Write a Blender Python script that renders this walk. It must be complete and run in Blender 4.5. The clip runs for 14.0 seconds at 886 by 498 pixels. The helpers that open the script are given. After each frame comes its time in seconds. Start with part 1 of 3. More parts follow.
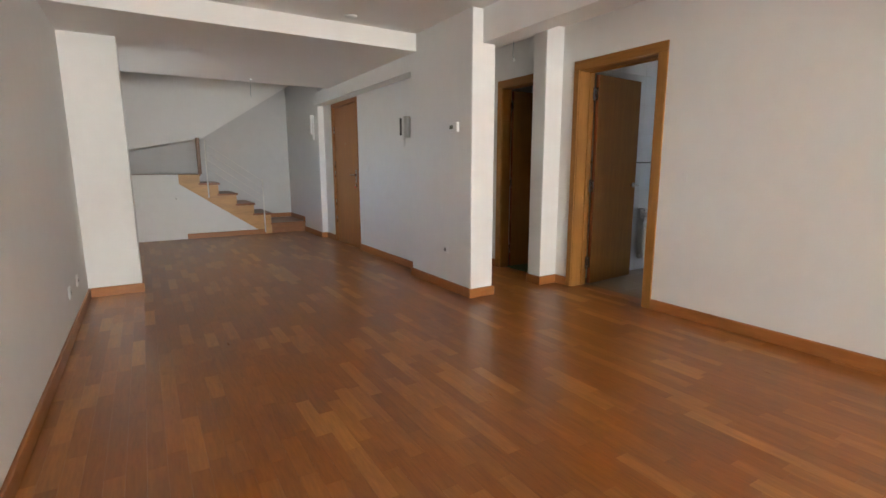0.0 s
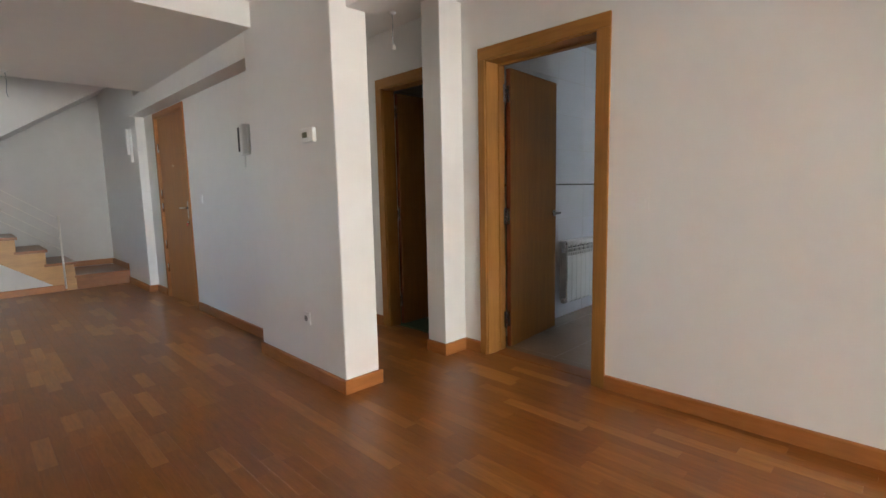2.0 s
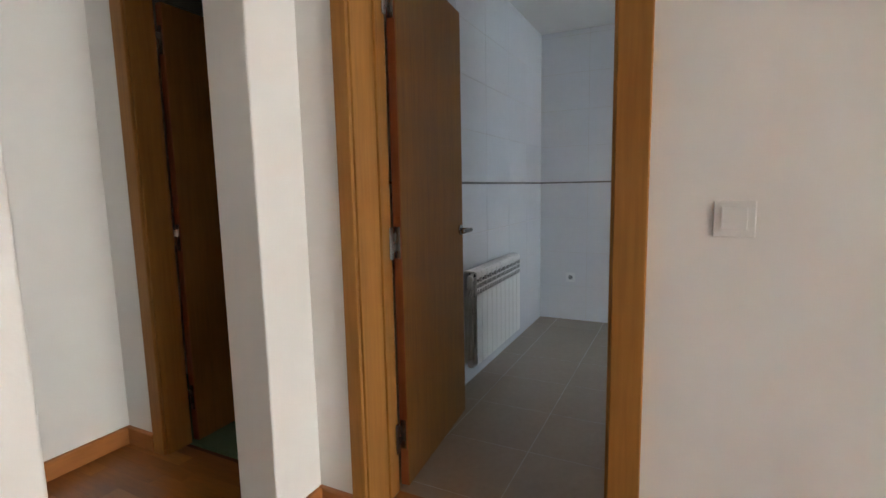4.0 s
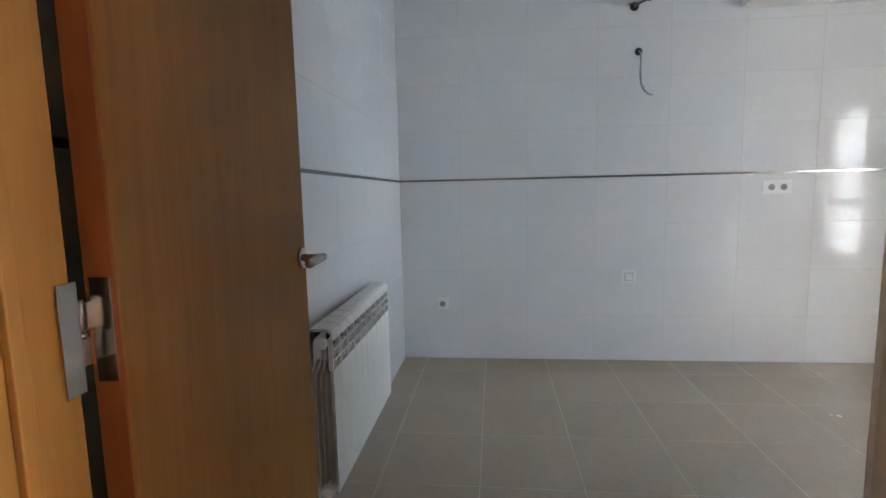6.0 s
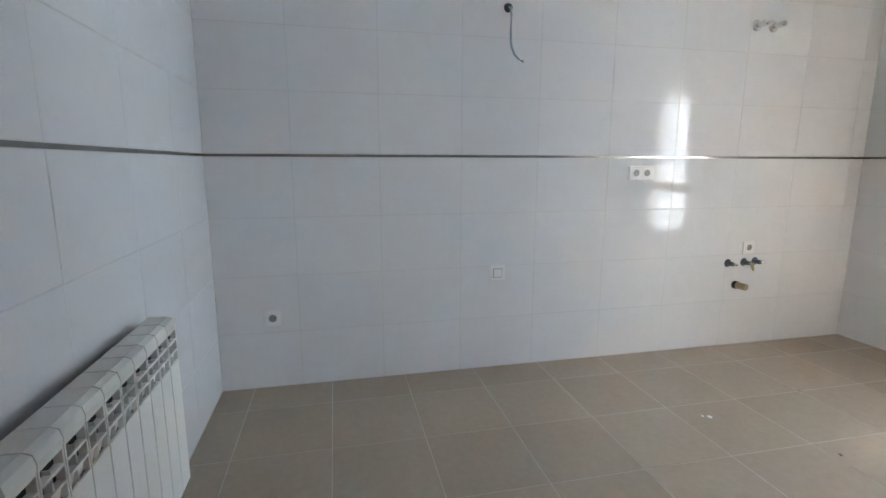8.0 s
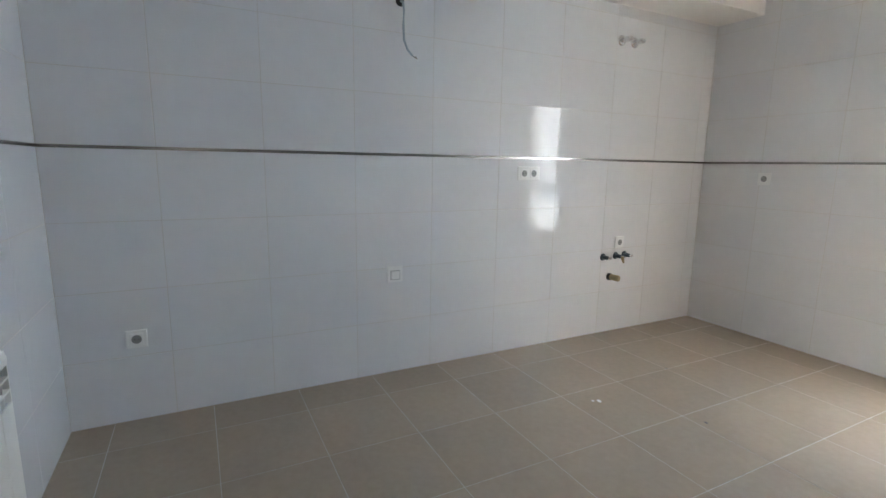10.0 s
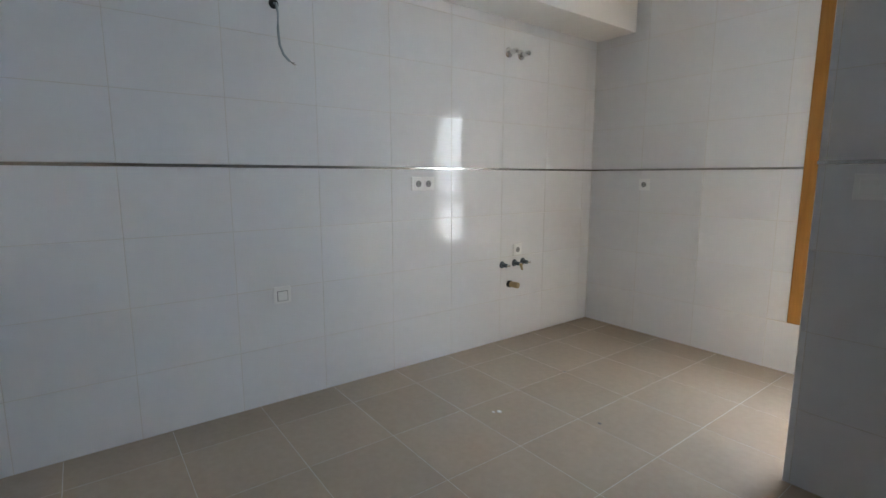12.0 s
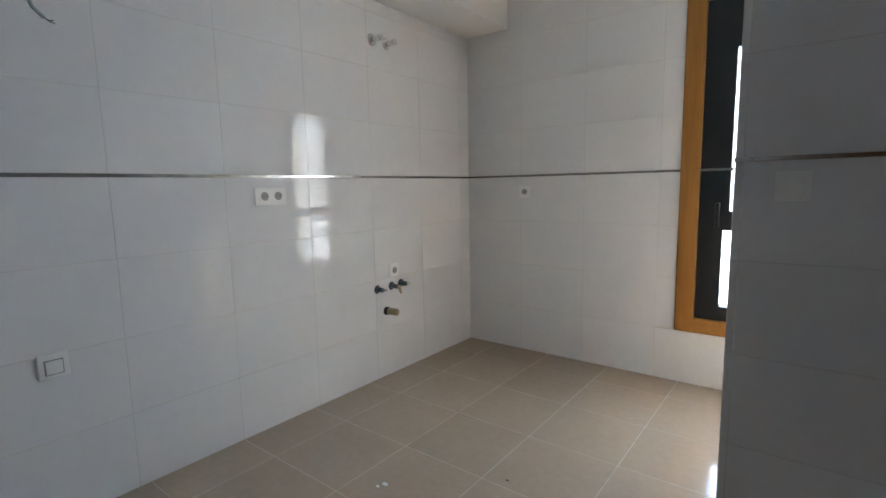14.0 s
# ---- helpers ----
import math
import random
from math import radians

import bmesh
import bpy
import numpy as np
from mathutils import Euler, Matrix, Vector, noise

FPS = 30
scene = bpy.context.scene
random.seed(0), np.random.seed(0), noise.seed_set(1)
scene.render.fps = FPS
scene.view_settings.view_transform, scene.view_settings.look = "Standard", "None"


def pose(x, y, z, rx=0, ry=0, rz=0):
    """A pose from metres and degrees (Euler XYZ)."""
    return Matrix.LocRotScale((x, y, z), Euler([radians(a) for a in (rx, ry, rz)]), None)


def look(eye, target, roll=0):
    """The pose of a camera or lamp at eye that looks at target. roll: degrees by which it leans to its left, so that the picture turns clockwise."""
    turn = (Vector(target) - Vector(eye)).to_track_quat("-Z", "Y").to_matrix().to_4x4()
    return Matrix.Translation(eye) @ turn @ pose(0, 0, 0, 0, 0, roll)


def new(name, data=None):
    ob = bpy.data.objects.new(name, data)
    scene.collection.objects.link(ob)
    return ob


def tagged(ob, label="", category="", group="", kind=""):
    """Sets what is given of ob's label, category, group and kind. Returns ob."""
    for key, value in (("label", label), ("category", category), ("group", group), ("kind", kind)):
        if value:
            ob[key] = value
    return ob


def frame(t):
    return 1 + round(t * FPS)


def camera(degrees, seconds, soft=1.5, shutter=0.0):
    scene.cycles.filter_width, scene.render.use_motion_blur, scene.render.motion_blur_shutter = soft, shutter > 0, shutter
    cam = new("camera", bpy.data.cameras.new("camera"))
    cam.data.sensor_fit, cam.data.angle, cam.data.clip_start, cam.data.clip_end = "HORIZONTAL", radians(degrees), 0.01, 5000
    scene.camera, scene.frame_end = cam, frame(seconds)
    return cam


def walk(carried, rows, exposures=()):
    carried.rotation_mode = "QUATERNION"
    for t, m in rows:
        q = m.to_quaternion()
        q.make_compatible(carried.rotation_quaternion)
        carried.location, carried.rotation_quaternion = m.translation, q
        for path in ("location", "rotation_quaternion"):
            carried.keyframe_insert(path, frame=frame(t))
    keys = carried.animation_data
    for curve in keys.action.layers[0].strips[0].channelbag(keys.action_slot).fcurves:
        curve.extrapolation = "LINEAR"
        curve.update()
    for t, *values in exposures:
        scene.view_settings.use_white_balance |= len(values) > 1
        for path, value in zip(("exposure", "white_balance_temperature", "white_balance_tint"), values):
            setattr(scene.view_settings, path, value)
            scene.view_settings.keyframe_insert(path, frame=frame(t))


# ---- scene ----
cam = camera(85.2, 14.0)
PATH = [
    (0, (0.243, 1.001, 1.171), (1.276, 2.68, 0.832), -0.1),
    (0.5, (0.417, 1.218, 1.177), (1.49, 2.874, 0.852), -0.8),
    (1, (0.676, 1.525, 1.139), (1.843, 3.124, 0.853), -1.1),
    (1.5, (0.865, 1.82, 1.151), (2.158, 3.323, 0.888), -1.2),
    (2, (1.164, 2.116, 1.173), (2.56, 3.528, 0.933), -1.2),
    (2.5, (1.462, 2.413, 1.203), (2.951, 3.727, 0.964), -1.3),
    (3, (1.823, 2.721, 1.177), (3.396, 3.937, 0.962), -1.1),
    (3.2, (1.944, 2.869, 1.2), (3.563, 4.021, 0.97), -1.0),
    (5.3, (3.15, 3.715, 1.114), (5.09, 4.19, 0.905), -2.0),
    (5.5, (3.23, 3.770, 1.11), (5.178, 4.175, 0.902), -1.9),
    (6, (3.482, 3.83, 1.123), (5.46, 4.041, 0.893), -1.3),
    (6.5, (3.782, 3.942, 1.11), (5.764, 3.909, 0.831), -0.8),
    (7, (3.946, 3.93, 1.12), (5.911, 3.701, 0.797), -0.8),
    (7.5, (4.043, 3.893, 1.137), (5.986, 3.553, 0.794), -0.3),
    (8, (4.142, 3.846, 1.172), (6.066, 3.414, 0.819), 0.1),
    (10.5, (4.264, 3.914, 1.156), (5.967, 2.924, 0.814), 1.0),
    (11, (4.274, 3.852, 1.167), (5.937, 2.794, 0.827), 0.9),
    (11.5, (4.276, 3.794, 1.168), (5.902, 2.674, 0.847), 0.5),
    (12, (4.269, 3.743, 1.159), (5.851, 2.556, 0.861), 0.0),
    (12.5, (4.26, 3.718, 1.151), (5.775, 2.444, 0.865), -0.4),
    (13, (4.258, 3.706, 1.175), (5.666, 2.32, 0.867), -0.5),
    (13.5, (4.377, 3.609, 1.158), (5.696, 2.134, 0.868), -0.8),
    (14, (4.641, 3.393, 1.142), (5.859, 1.828, 0.887), -1.1),
]
walk(cam, [(t, look(eye, target, roll)) for t, eye, target, roll in PATH],
     [(0, 4.8), (3, 4.75), (5.5, 5.0), (6.5, 5.2), (8, 5.2), (10.5, 4.9), (12.5, 4.7), (14, 4.6)])

# ---- light ----
world = bpy.data.worlds.new("sky")
scene.world = world
world.use_nodes = True
_wn = world.node_tree.nodes
_sky = _wn.new("ShaderNodeTexSky")
_sky.sky_type, _sky.sun_disc = "NISHITA", False
_sky.sun_elevation, _sky.sun_rotation = radians(48.5), radians(135)
world.node_tree.links.new(_sky.outputs[0], _wn["Background"].inputs[0])
_wn["Background"].inputs[1].default_value = 0.15

sun_data = bpy.data.lights.new("sun", "SUN")
sun_data.energy, sun_data.angle, sun_data.color = 3.0, radians(0.5), (1, 0.95, 0.88)
sun = new("sun", sun_data)
sun.matrix_basis = look((30, -30, 48), (0, 0, 0))


def window_light(name, eye, target, w, h, watts, colour):
    """An area lamp at a window opening, for sky light or added fill."""
    d = bpy.data.lights.new(name, "AREA")
    d.shape, d.size, d.size_y, d.energy, d.color = "RECTANGLE", w, h, watts, colour
    o = new(name, d)
    o.matrix_basis = look(eye, target)
    return o


window_light("living_window_light", (1.45, -6.62, 1.2), (1.5, 0, 1.2), 2.2, 2.2, 14.4, (0.96, 0.98, 0.94))
window_light("kitchen_window_light", (4.78, 0.05, 1.15), (5.7, 2.0, 1.05), 0.95, 1.65, 1.7, (0.58, 0.79, 1.0))
# Warm fill lamp added to brighten the dim hall and stair.
window_light("stair_fill_light", (-0.40, 7.5, 1.6), (2, 7.6, 1.5), 0.7, 0.9, 0.15, (1.0, 0.92, 0.80))
scene.view_settings.exposure = 4.7


# ---- materials ----
def material(name, base, rough=0.5, metal=0.0, spread=0.06, scale=3.0, stretch=(1, 1, 1), fine=60.0, bump=0.0, bump_scale=200.0, coat=0.0,
             random_value=0.0, hue=None, world_space=False, rough_spread=0.05, spec=0.5):
    """A surface with variation at two scales, fine relief and, for pieces, a shade of its own for each."""
    m = bpy.data.materials.new(name)
    m.use_nodes = True
    n, l = m.node_tree.nodes, m.node_tree.links
    b = n["Principled BSDF"]
    tc = n.new("ShaderNodeTexCoord")
    co = n.new("ShaderNodeMapping")
    co.inputs["Scale"].default_value = stretch
    if world_space:
        g = n.new("ShaderNodeNewGeometry")
        l.new(g.outputs["Position"], co.inputs["Vector"])
    else:
        l.new(tc.outputs["Object"], co.inputs["Vector"])
    rnd = None
    if random_value > 0:
        oi = n.new("ShaderNodeObjectInfo")
        ge = n.new("ShaderNodeNewGeometry")
        ad = n.new("ShaderNodeMath")
        ad.operation = "ADD"
        l.new(oi.outputs["Random"], ad.inputs[0])
        l.new(ge.outputs["Random Per Island"], ad.inputs[1])
        fr = n.new("ShaderNodeMath")
        fr.operation = "FRACT"
        l.new(ad.outputs[0], fr.inputs[0])
        rnd = fr.outputs[0]
        off = n.new("ShaderNodeVectorMath")
        off.operation = "SCALE"
        off.inputs[0].default_value = (37, 53, 71)
        l.new(rnd, off.inputs["Scale"])
        l.new(off.outputs[0], co.inputs["Location"])
    n1 = n.new("ShaderNodeTexNoise")
    n1.inputs["Scale"].default_value, n1.inputs["Detail"].default_value = scale, 4
    n2 = n.new("ShaderNodeTexNoise")
    n2.inputs["Scale"].default_value, n2.inputs["Detail"].default_value = fine, 3
    for q in (n1, n2):
        l.new(co.outputs[0], q.inputs["Vector"])
    mix = n.new("ShaderNodeMath")
    mix.operation = "ADD"
    l.new(n1.outputs["Fac"], mix.inputs[0])
    l.new(n2.outputs["Fac"], mix.inputs[1])
    ramp = n.new("ShaderNodeMapRange")
    ramp.inputs["From Min"].default_value, ramp.inputs["From Max"].default_value = 0.65, 1.35
    ramp.inputs["To Min"].default_value, ramp.inputs["To Max"].default_value = 1 - spread, 1 + spread
    l.new(mix.outputs[0], ramp.inputs["Value"])
    val = ramp.outputs[0]
    if rnd is not None:
        r2 = n.new("ShaderNodeMapRange")
        r2.inputs["To Min"].default_value, r2.inputs["To Max"].default_value = 1 - random_value, 1 + random_value
        l.new(rnd, r2.inputs["Value"])
        mu = n.new("ShaderNodeMath")
        mu.operation = "MULTIPLY"
        l.new(val, mu.inputs[0])
        l.new(r2.outputs[0], mu.inputs[1])
        val = mu.outputs[0]
    colour = n.new("ShaderNodeRGB")
    colour.outputs[0].default_value = (*base, 1)
    src = colour.outputs[0]
    if hue is not None and rnd is not None:
        hm = n.new("ShaderNodeMix")
        hm.data_type = "RGBA"
        hm.inputs[6].default_value, hm.inputs[7].default_value = (*base, 1), (*hue, 1)
        sq = n.new("ShaderNodeMath")
        sq.operation = "POWER"
        sq.inputs[1].default_value = 5.0
        l.new(rnd, sq.inputs[0])
        l.new(sq.outputs[0], hm.inputs[0])
        src = hm.outputs[2]
    sc = n.new("ShaderNodeVectorMath")
    sc.operation = "SCALE"
    l.new(src, sc.inputs[0])
    l.new(val, sc.inputs["Scale"])
    l.new(sc.outputs[0], b.inputs["Base Color"])
    rr = n.new("ShaderNodeMapRange")
    rr.inputs["To Min"].default_value, rr.inputs["To Max"].default_value = max(0.02, rough - rough_spread), rough + rough_spread
    l.new(n1.outputs["Fac"], rr.inputs["Value"])
    l.new(rr.outputs[0], b.inputs["Roughness"])
    b.inputs["Metallic"].default_value = metal
    b.inputs["Coat Weight"].default_value = coat
    b.inputs["Specular IOR Level"].default_value = spec
    b.inputs["Coat Roughness"].default_value = 0.12
    if bump > 0:
        n3 = n.new("ShaderNodeTexNoise")
        n3.inputs["Scale"].default_value, n3.inputs["Detail"].default_value = bump_scale, 2
        l.new(co.outputs[0], n3.inputs["Vector"])
        bp = n.new("ShaderNodeBump")
        bp.inputs["Strength"].default_value, bp.inputs["Distance"].default_value = bump, 0.004
        l.new(n3.outputs["Fac"], bp.inputs["Height"])
        l.new(bp.outputs[0], b.inputs["Normal"])
    return m


PAINT = material("wall_paint", (0.78, 0.77, 0.75), 0.62, spread=0.02, scale=0.9, fine=9, bump=0.10, bump_scale=130, world_space=True)
# Wall paint greyed so its colour carries the shade behind the stair.
SHADED_PAINT = material("shaded_wall_paint", (0.63, 0.625, 0.62), 0.65, spread=0.03, scale=0.9, fine=9, bump=0.10, bump_scale=130, world_space=True)
CEIL = material("ceiling_paint", (0.80, 0.78, 0.75), 0.8, spread=0.015, scale=0.8, fine=8, bump=0.06, bump_scale=120, world_space=True)
OAK = material("oak_veneer", (0.33, 0.15, 0.034), 0.5, spread=0.16, scale=2.2, stretch=(9, 9, 0.55), fine=9, bump=0.06, bump_scale=22, coat=0.0, spec=0.3)
OAK_X = material("oak_veneer_cross", (0.33, 0.15, 0.034), 0.5, spread=0.16, scale=2.2, stretch=(9, 0.55, 9), fine=9, bump=0.06, bump_scale=22, coat=0.0, spec=0.3)
OAK_RAW = material("oak_edge", (0.30, 0.08, 0.02), 0.5, spread=0.12, scale=3, stretch=(6, 6, 0.6), fine=12, bump=0.05, bump_scale=30)
ENTRY = material("entrance_veneer", (0.36, 0.145, 0.038), 0.45, spread=0.16, scale=2.2, stretch=(9, 9, 0.5), fine=9, bump=0.05, bump_scale=22, coat=0.2)
SKIRT = material("skirting_wood", (0.36, 0.135, 0.034), 0.4, spread=0.14, scale=2.5, stretch=(1.2, 1.2, 9), fine=8, bump=0.04, bump_scale=30, coat=0.25, world_space=True)
PARQUET = material("parquet_lacquer", (0.30, 0.100, 0.017), 0.30, spread=0.20, scale=5, stretch=(7, 0.8, 4), fine=14, bump=0.05, bump_scale=30, coat=0.10,
                   random_value=0.09, hue=(0.42, 0.18, 0.045))
SUBFLOOR = material("parquet_joint", (0.09, 0.035, 0.012), 0.7, spread=0.1)
STAIR_OAK = material("stair_oak", (0.52, 0.29, 0.11), 0.45, spread=0.14, scale=2.5, stretch=(1, 6, 6), fine=9, bump=0.04, bump_scale=25)
STAIR_DARK = material("stair_tread", (0.27, 0.10, 0.03), 0.35, spread=0.18, scale=3, stretch=(1, 6, 4), fine=9, coat=0.3)
NEWEL = material("newel_wood", (0.17, 0.075, 0.035), 0.45, spread=0.15, scale=4, stretch=(5, 5, 0.6))
TILE = material("glazed_tile", (0.71, 0.705, 0.71), 0.035, spread=0.015, scale=2.5, fine=20, bump=0.03, bump_scale=3.0, random_value=0.012, rough_spread=0.012, spec=0.2)
GROUT = material("grout", (0.62, 0.585, 0.53), 0.9, spread=0.08, scale=6, fine=80, bump=0.2, world_space=True)
FTILE = material("porcelain_floor", (0.42, 0.338, 0.26), 0.12, spread=0.06, scale=2.0, fine=35, bump=0.03, bump_scale=60, random_value=0.03, rough_spread=0.08)
FGROUT = material("floor_grout", (0.50, 0.455, 0.39), 0.85, spread=0.1, scale=8, world_space=True)
GREEN = material("green_tile", (0.16, 0.26, 0.17), 0.25, spread=0.06)
STEEL = material("brushed_steel", (0.46, 0.44, 0.42), 0.26, 1.0, spread=0.05, scale=6, fine=90)
STRIP = material("grey_steel_strip", (0.40, 0.39, 0.375), 0.22, 1.0, spread=0.06, scale=5, fine=60, rough_spread=0.03)
CHROME = material("chrome", (0.75, 0.75, 0.76), 0.1, 1.0, spread=0.02)
BRASS = material("aged_brass", (0.42, 0.33, 0.2), 0.35, 1.0, spread=0.12, scale=20)
COPPER = material("tarnished_fitting", (0.20, 0.13, 0.09), 0.45, 0.8, spread=0.2, scale=30)
DARK_METAL = material("tarnished_chrome", (0.10, 0.12, 0.14), 0.3, 0.9, spread=0.15, scale=25)
PLASTIC = material("white_plastic", (0.77, 0.765, 0.75), 0.32, spread=0.02)
GREY_PLASTIC = material("grey_plastic", (0.22, 0.22, 0.22), 0.4, spread=0.05)
SOCKET_GREY = material("pale_grey_plastic", (0.26, 0.26, 0.255), 0.4, spread=0.04)
BLACK = material("black_hole", (0.015, 0.015, 0.015), 0.6, spread=0.1)
ENAMEL = material("radiator_enamel", (0.78, 0.765, 0.72), 0.42, spread=0.02, scale=4)
ALU = material("dark_aluminium", (0.016, 0.018, 0.022), 0.38, 0.2, spread=0.1, scale=8)
LCD = material("lcd_screen", (0.16, 0.18, 0.14), 0.2, spread=0.05)
WIRE = material("wire_sheath", (0.09, 0.09, 0.09), 0.5, spread=0.1)
WIRE_BLUE = material("wire_grey_blue", (0.30, 0.35, 0.38), 0.5, spread=0.1)
RED = material("red_plastic", (0.6, 0.05, 0.03), 0.4, spread=0.05)
PLASTER = material("facade_render", (0.62, 0.50, 0.40), 0.9, spread=0.06, scale=1.5, bump=0.2, world_space=True)
EARTH = material("paved_ground", (0.25, 0.235, 0.21), 0.9, spread=0.12, scale=1.2, fine=12, bump=0.2, world_space=True)
SLATE = material("roof_tile", (0.26, 0.12, 0.08), 0.8, spread=0.15, scale=3, world_space=True)
GLASS = bpy.data.materials.new("window_glass")
GLASS.use_nodes = True
_g = GLASS.node_tree.nodes["Principled BSDF"]
_g.inputs["Transmission Weight"].default_value, _g.inputs["Roughness"].default_value, _g.inputs["IOR"].default_value = 1.0, 0.0, 1.45


# ---- builders ----
def bm_box(x0, y0, z0, x1, y1, z1, bevel=0.0, seg=2, bm=None):
    """A box, with rounded edges where bevel is given; joined to bm where one is given."""
    own = bmesh.new()
    bmesh.ops.create_cube(own, size=1)
    for v in own.verts:
        v.co = Vector(((x0 + x1) / 2 + v.co.x * (x1 - x0), (y0 + y1) / 2 + v.co.y * (y1 - y0), (z0 + z1) / 2 + v.co.z * (z1 - z0)))
    if bevel > 0:
        bmesh.ops.bevel(own, geom=own.edges[:], offset=bevel, segments=seg, affect="EDGES", profile=0.5)
    return joined(bm, own)


def joined(bm, own):
    if bm is None:
        return own
    me = bpy.data.meshes.new("tmp")
    own.to_mesh(me)
    own.free()
    bm.from_mesh(me)
    bpy.data.meshes.remove(me)
    return bm


def bm_rod(a, b, r, r2=None, seg=16, bm=None, bevel=0.0):
    """A round rod from a to b."""
    a, b = Vector(a), Vector(b)
    own = bmesh.new()
    d = b - a
    bmesh.ops.create_cone(own, cap_ends=True, segments=seg, radius1=r, radius2=r if r2 is None else r2, depth=d.length)
    if bevel > 0:
        rim = [e for e in own.edges if any(len(f.verts) > 4 for f in e.link_faces)]
        bmesh.ops.bevel(own, geom=rim, offset=bevel, segments=2, affect="EDGES", profile=0.5)
    m = Matrix.Translation((a + b) / 2) @ d.to_track_quat("Z", "Y").to_matrix().to_4x4()
    bmesh.ops.transform(own, matrix=m, verts=own.verts[:])
    return joined(bm, own)


def bm_prism(points, axis, a, b, bm=None):
    """A flat outline pushed from a to b along axis ('x': outline in y, z; 'y': in x, z; 'z': in x, y)."""
    own = bmesh.new()
    put = {"x": lambda p, q: (q, p[0], p[1]), "y": lambda p, q: (p[0], q, p[1]), "z": lambda p, q: (p[0], p[1], q)}[axis]
    lo = [own.verts.new(put(p, a)) for p in points]
    hi = [own.verts.new(put(p, b)) for p in points]
    n = len(points)
    own.faces.new(lo)
    own.faces.new(hi)
    for i in range(n):
        own.faces.new((lo[i], lo[(i + 1) % n], hi[(i + 1) % n], hi[i]))
    bmesh.ops.recalc_face_normals(own, faces=own.faces[:])
    return joined(bm, own)


def bm_tube(points, r, seg=8, bm=None):
    """A bent tube through points."""
    own = bmesh.new()
    pts = [Vector(p) for p in points]
    rings = []
    for i, p in enumerate(pts):
        d = (pts[min(i + 1, len(pts) - 1)] - pts[max(i - 1, 0)]).normalized()
        q = d.to_track_quat("Z", "Y")
        rings.append([own.verts.new(p + q @ Vector((r * math.cos(2 * math.pi * k / seg), r * math.sin(2 * math.pi * k / seg), 0))) for k in range(seg)])
    for i in range(len(rings) - 1):
        for k in range(seg):
            own.faces.new((rings[i][k], rings[i][(k + 1) % seg], rings[i + 1][(k + 1) % seg], rings[i + 1][k]))
    own.faces.new(rings[0][::-1])
    own.faces.new(rings[-1])
    for f in own.faces:
        f.smooth = True
    return joined(bm, own)


def part(name, bm, mat, parent=None, label="", smooth=False):
    """Links a bmesh as one mesh object, under parent where one is given."""
    me = bpy.data.meshes.new(name)
    if smooth:
        for f in bm.faces:
            f.smooth = True
    bm.to_mesh(me)
    bm.free()
    me.materials.append(mat)
    o = new(name, me)
    if parent is not None:
        o.parent = parent
    return tagged(o, label)


def thing(name, m, label, category, group=""):
    """An Empty at the base of a thing of several parts, at the pose m."""
    o = new(name)
    o.empty_display_size = 0.1
    o.matrix_basis = m
    return tagged(o, label, category, group)


def structure(name, bm, mat, label, category=""):
    return tagged(part(name, bm, mat), label, category or name.split("_")[0], kind="structure")


def cells(lo, hi, cuts):
    v = sorted({lo, hi, *[c for c in cuts if lo < c < hi]})
    return list(zip(v[:-1], v[1:]))


def bm_wall(axis, t0, t1, u0, u1, z0, z1, holes=()):
    """A wall of thickness t0..t1 across axis, reaching u0..u1 along the other, with holes (u0, u1, z0, z1) through it."""
    bm = bmesh.new()
    for a, b in cells(u0, u1, [h[0] for h in holes] + [h[1] for h in holes]):
        run = None
        for c, d in cells(z0, z1, [h[2] for h in holes] + [h[3] for h in holes]):
            if any(h[0] <= (a + b) / 2 <= h[1] and h[2] <= (c + d) / 2 <= h[3] for h in holes):
                continue
            if axis == "x":
                bm_box(t0, a, c, t1, b, d, bm=bm)
            else:
                bm_box(a, t0, c, b, t1, d, bm=bm)
    return bm


# ---- plan ----
XW, XE = -0.27, 3.735          # living room, west and east wall faces
KX0, KX1 = 3.93, 6.67          # kitchen
KY0, KY1 = 0.46, 4.45
H, H2 = 2.455, 2.29            # ceiling heights
PX0, PX1, PY0, PY1 = 2.655, 2.894, 4.45, 5.55   # pillar at the mouth of the small hall
EX = 2.81                      # entrance wall face
SY0, SY1 = 9.85, 10.77         # stair, front and back

# ---- structure: living room, hall and stair ----
# The hole is cut for the added stair window.
structure("wall_west", bm_wall("x", XW - 0.15, XW, -6.65, 10.95, 0, 5.0, [(7.1, 7.9, 1.1, 2.1)]), PAINT, "white painted plaster wall with a wooden skirting")
structure("wall_south", bm_wall("y", -6.65, -6.5, XW, 3.93, 0, H + 0.1, [(0.35, 2.55, 0.1, 2.3)]), PAINT, "white painted wall with a wide window")
wall_east = structure("wall_east", bm_wall("x", XE, KX0 - 0.012, -6.5, 4.6, 0, H + 0.1, [(3.458, 4.289, -1, 2.05)]), PAINT, "white painted wall with the kitchen doorway")
structure("wall_stub", bm_box(3.520, 4.49, 0, XE, 4.67, H, 0.006), PAINT, "white painted wall return between two doorways", "wall")
structure("wall_pillar", bm_box(PX0, PY0, 0, PX1, PY1, H, 0.009, 3), PAINT, "white painted pillar with rounded plaster corners", "pillar")
structure("wall_hall_door", bm_wall("x", 3.715, 3.83, 4.65, 5.80, 0, H + 0.1, [(4.75, 5.385, -1, 2.03)]), PAINT, "white painted wall with a narrow doorway", "wall")
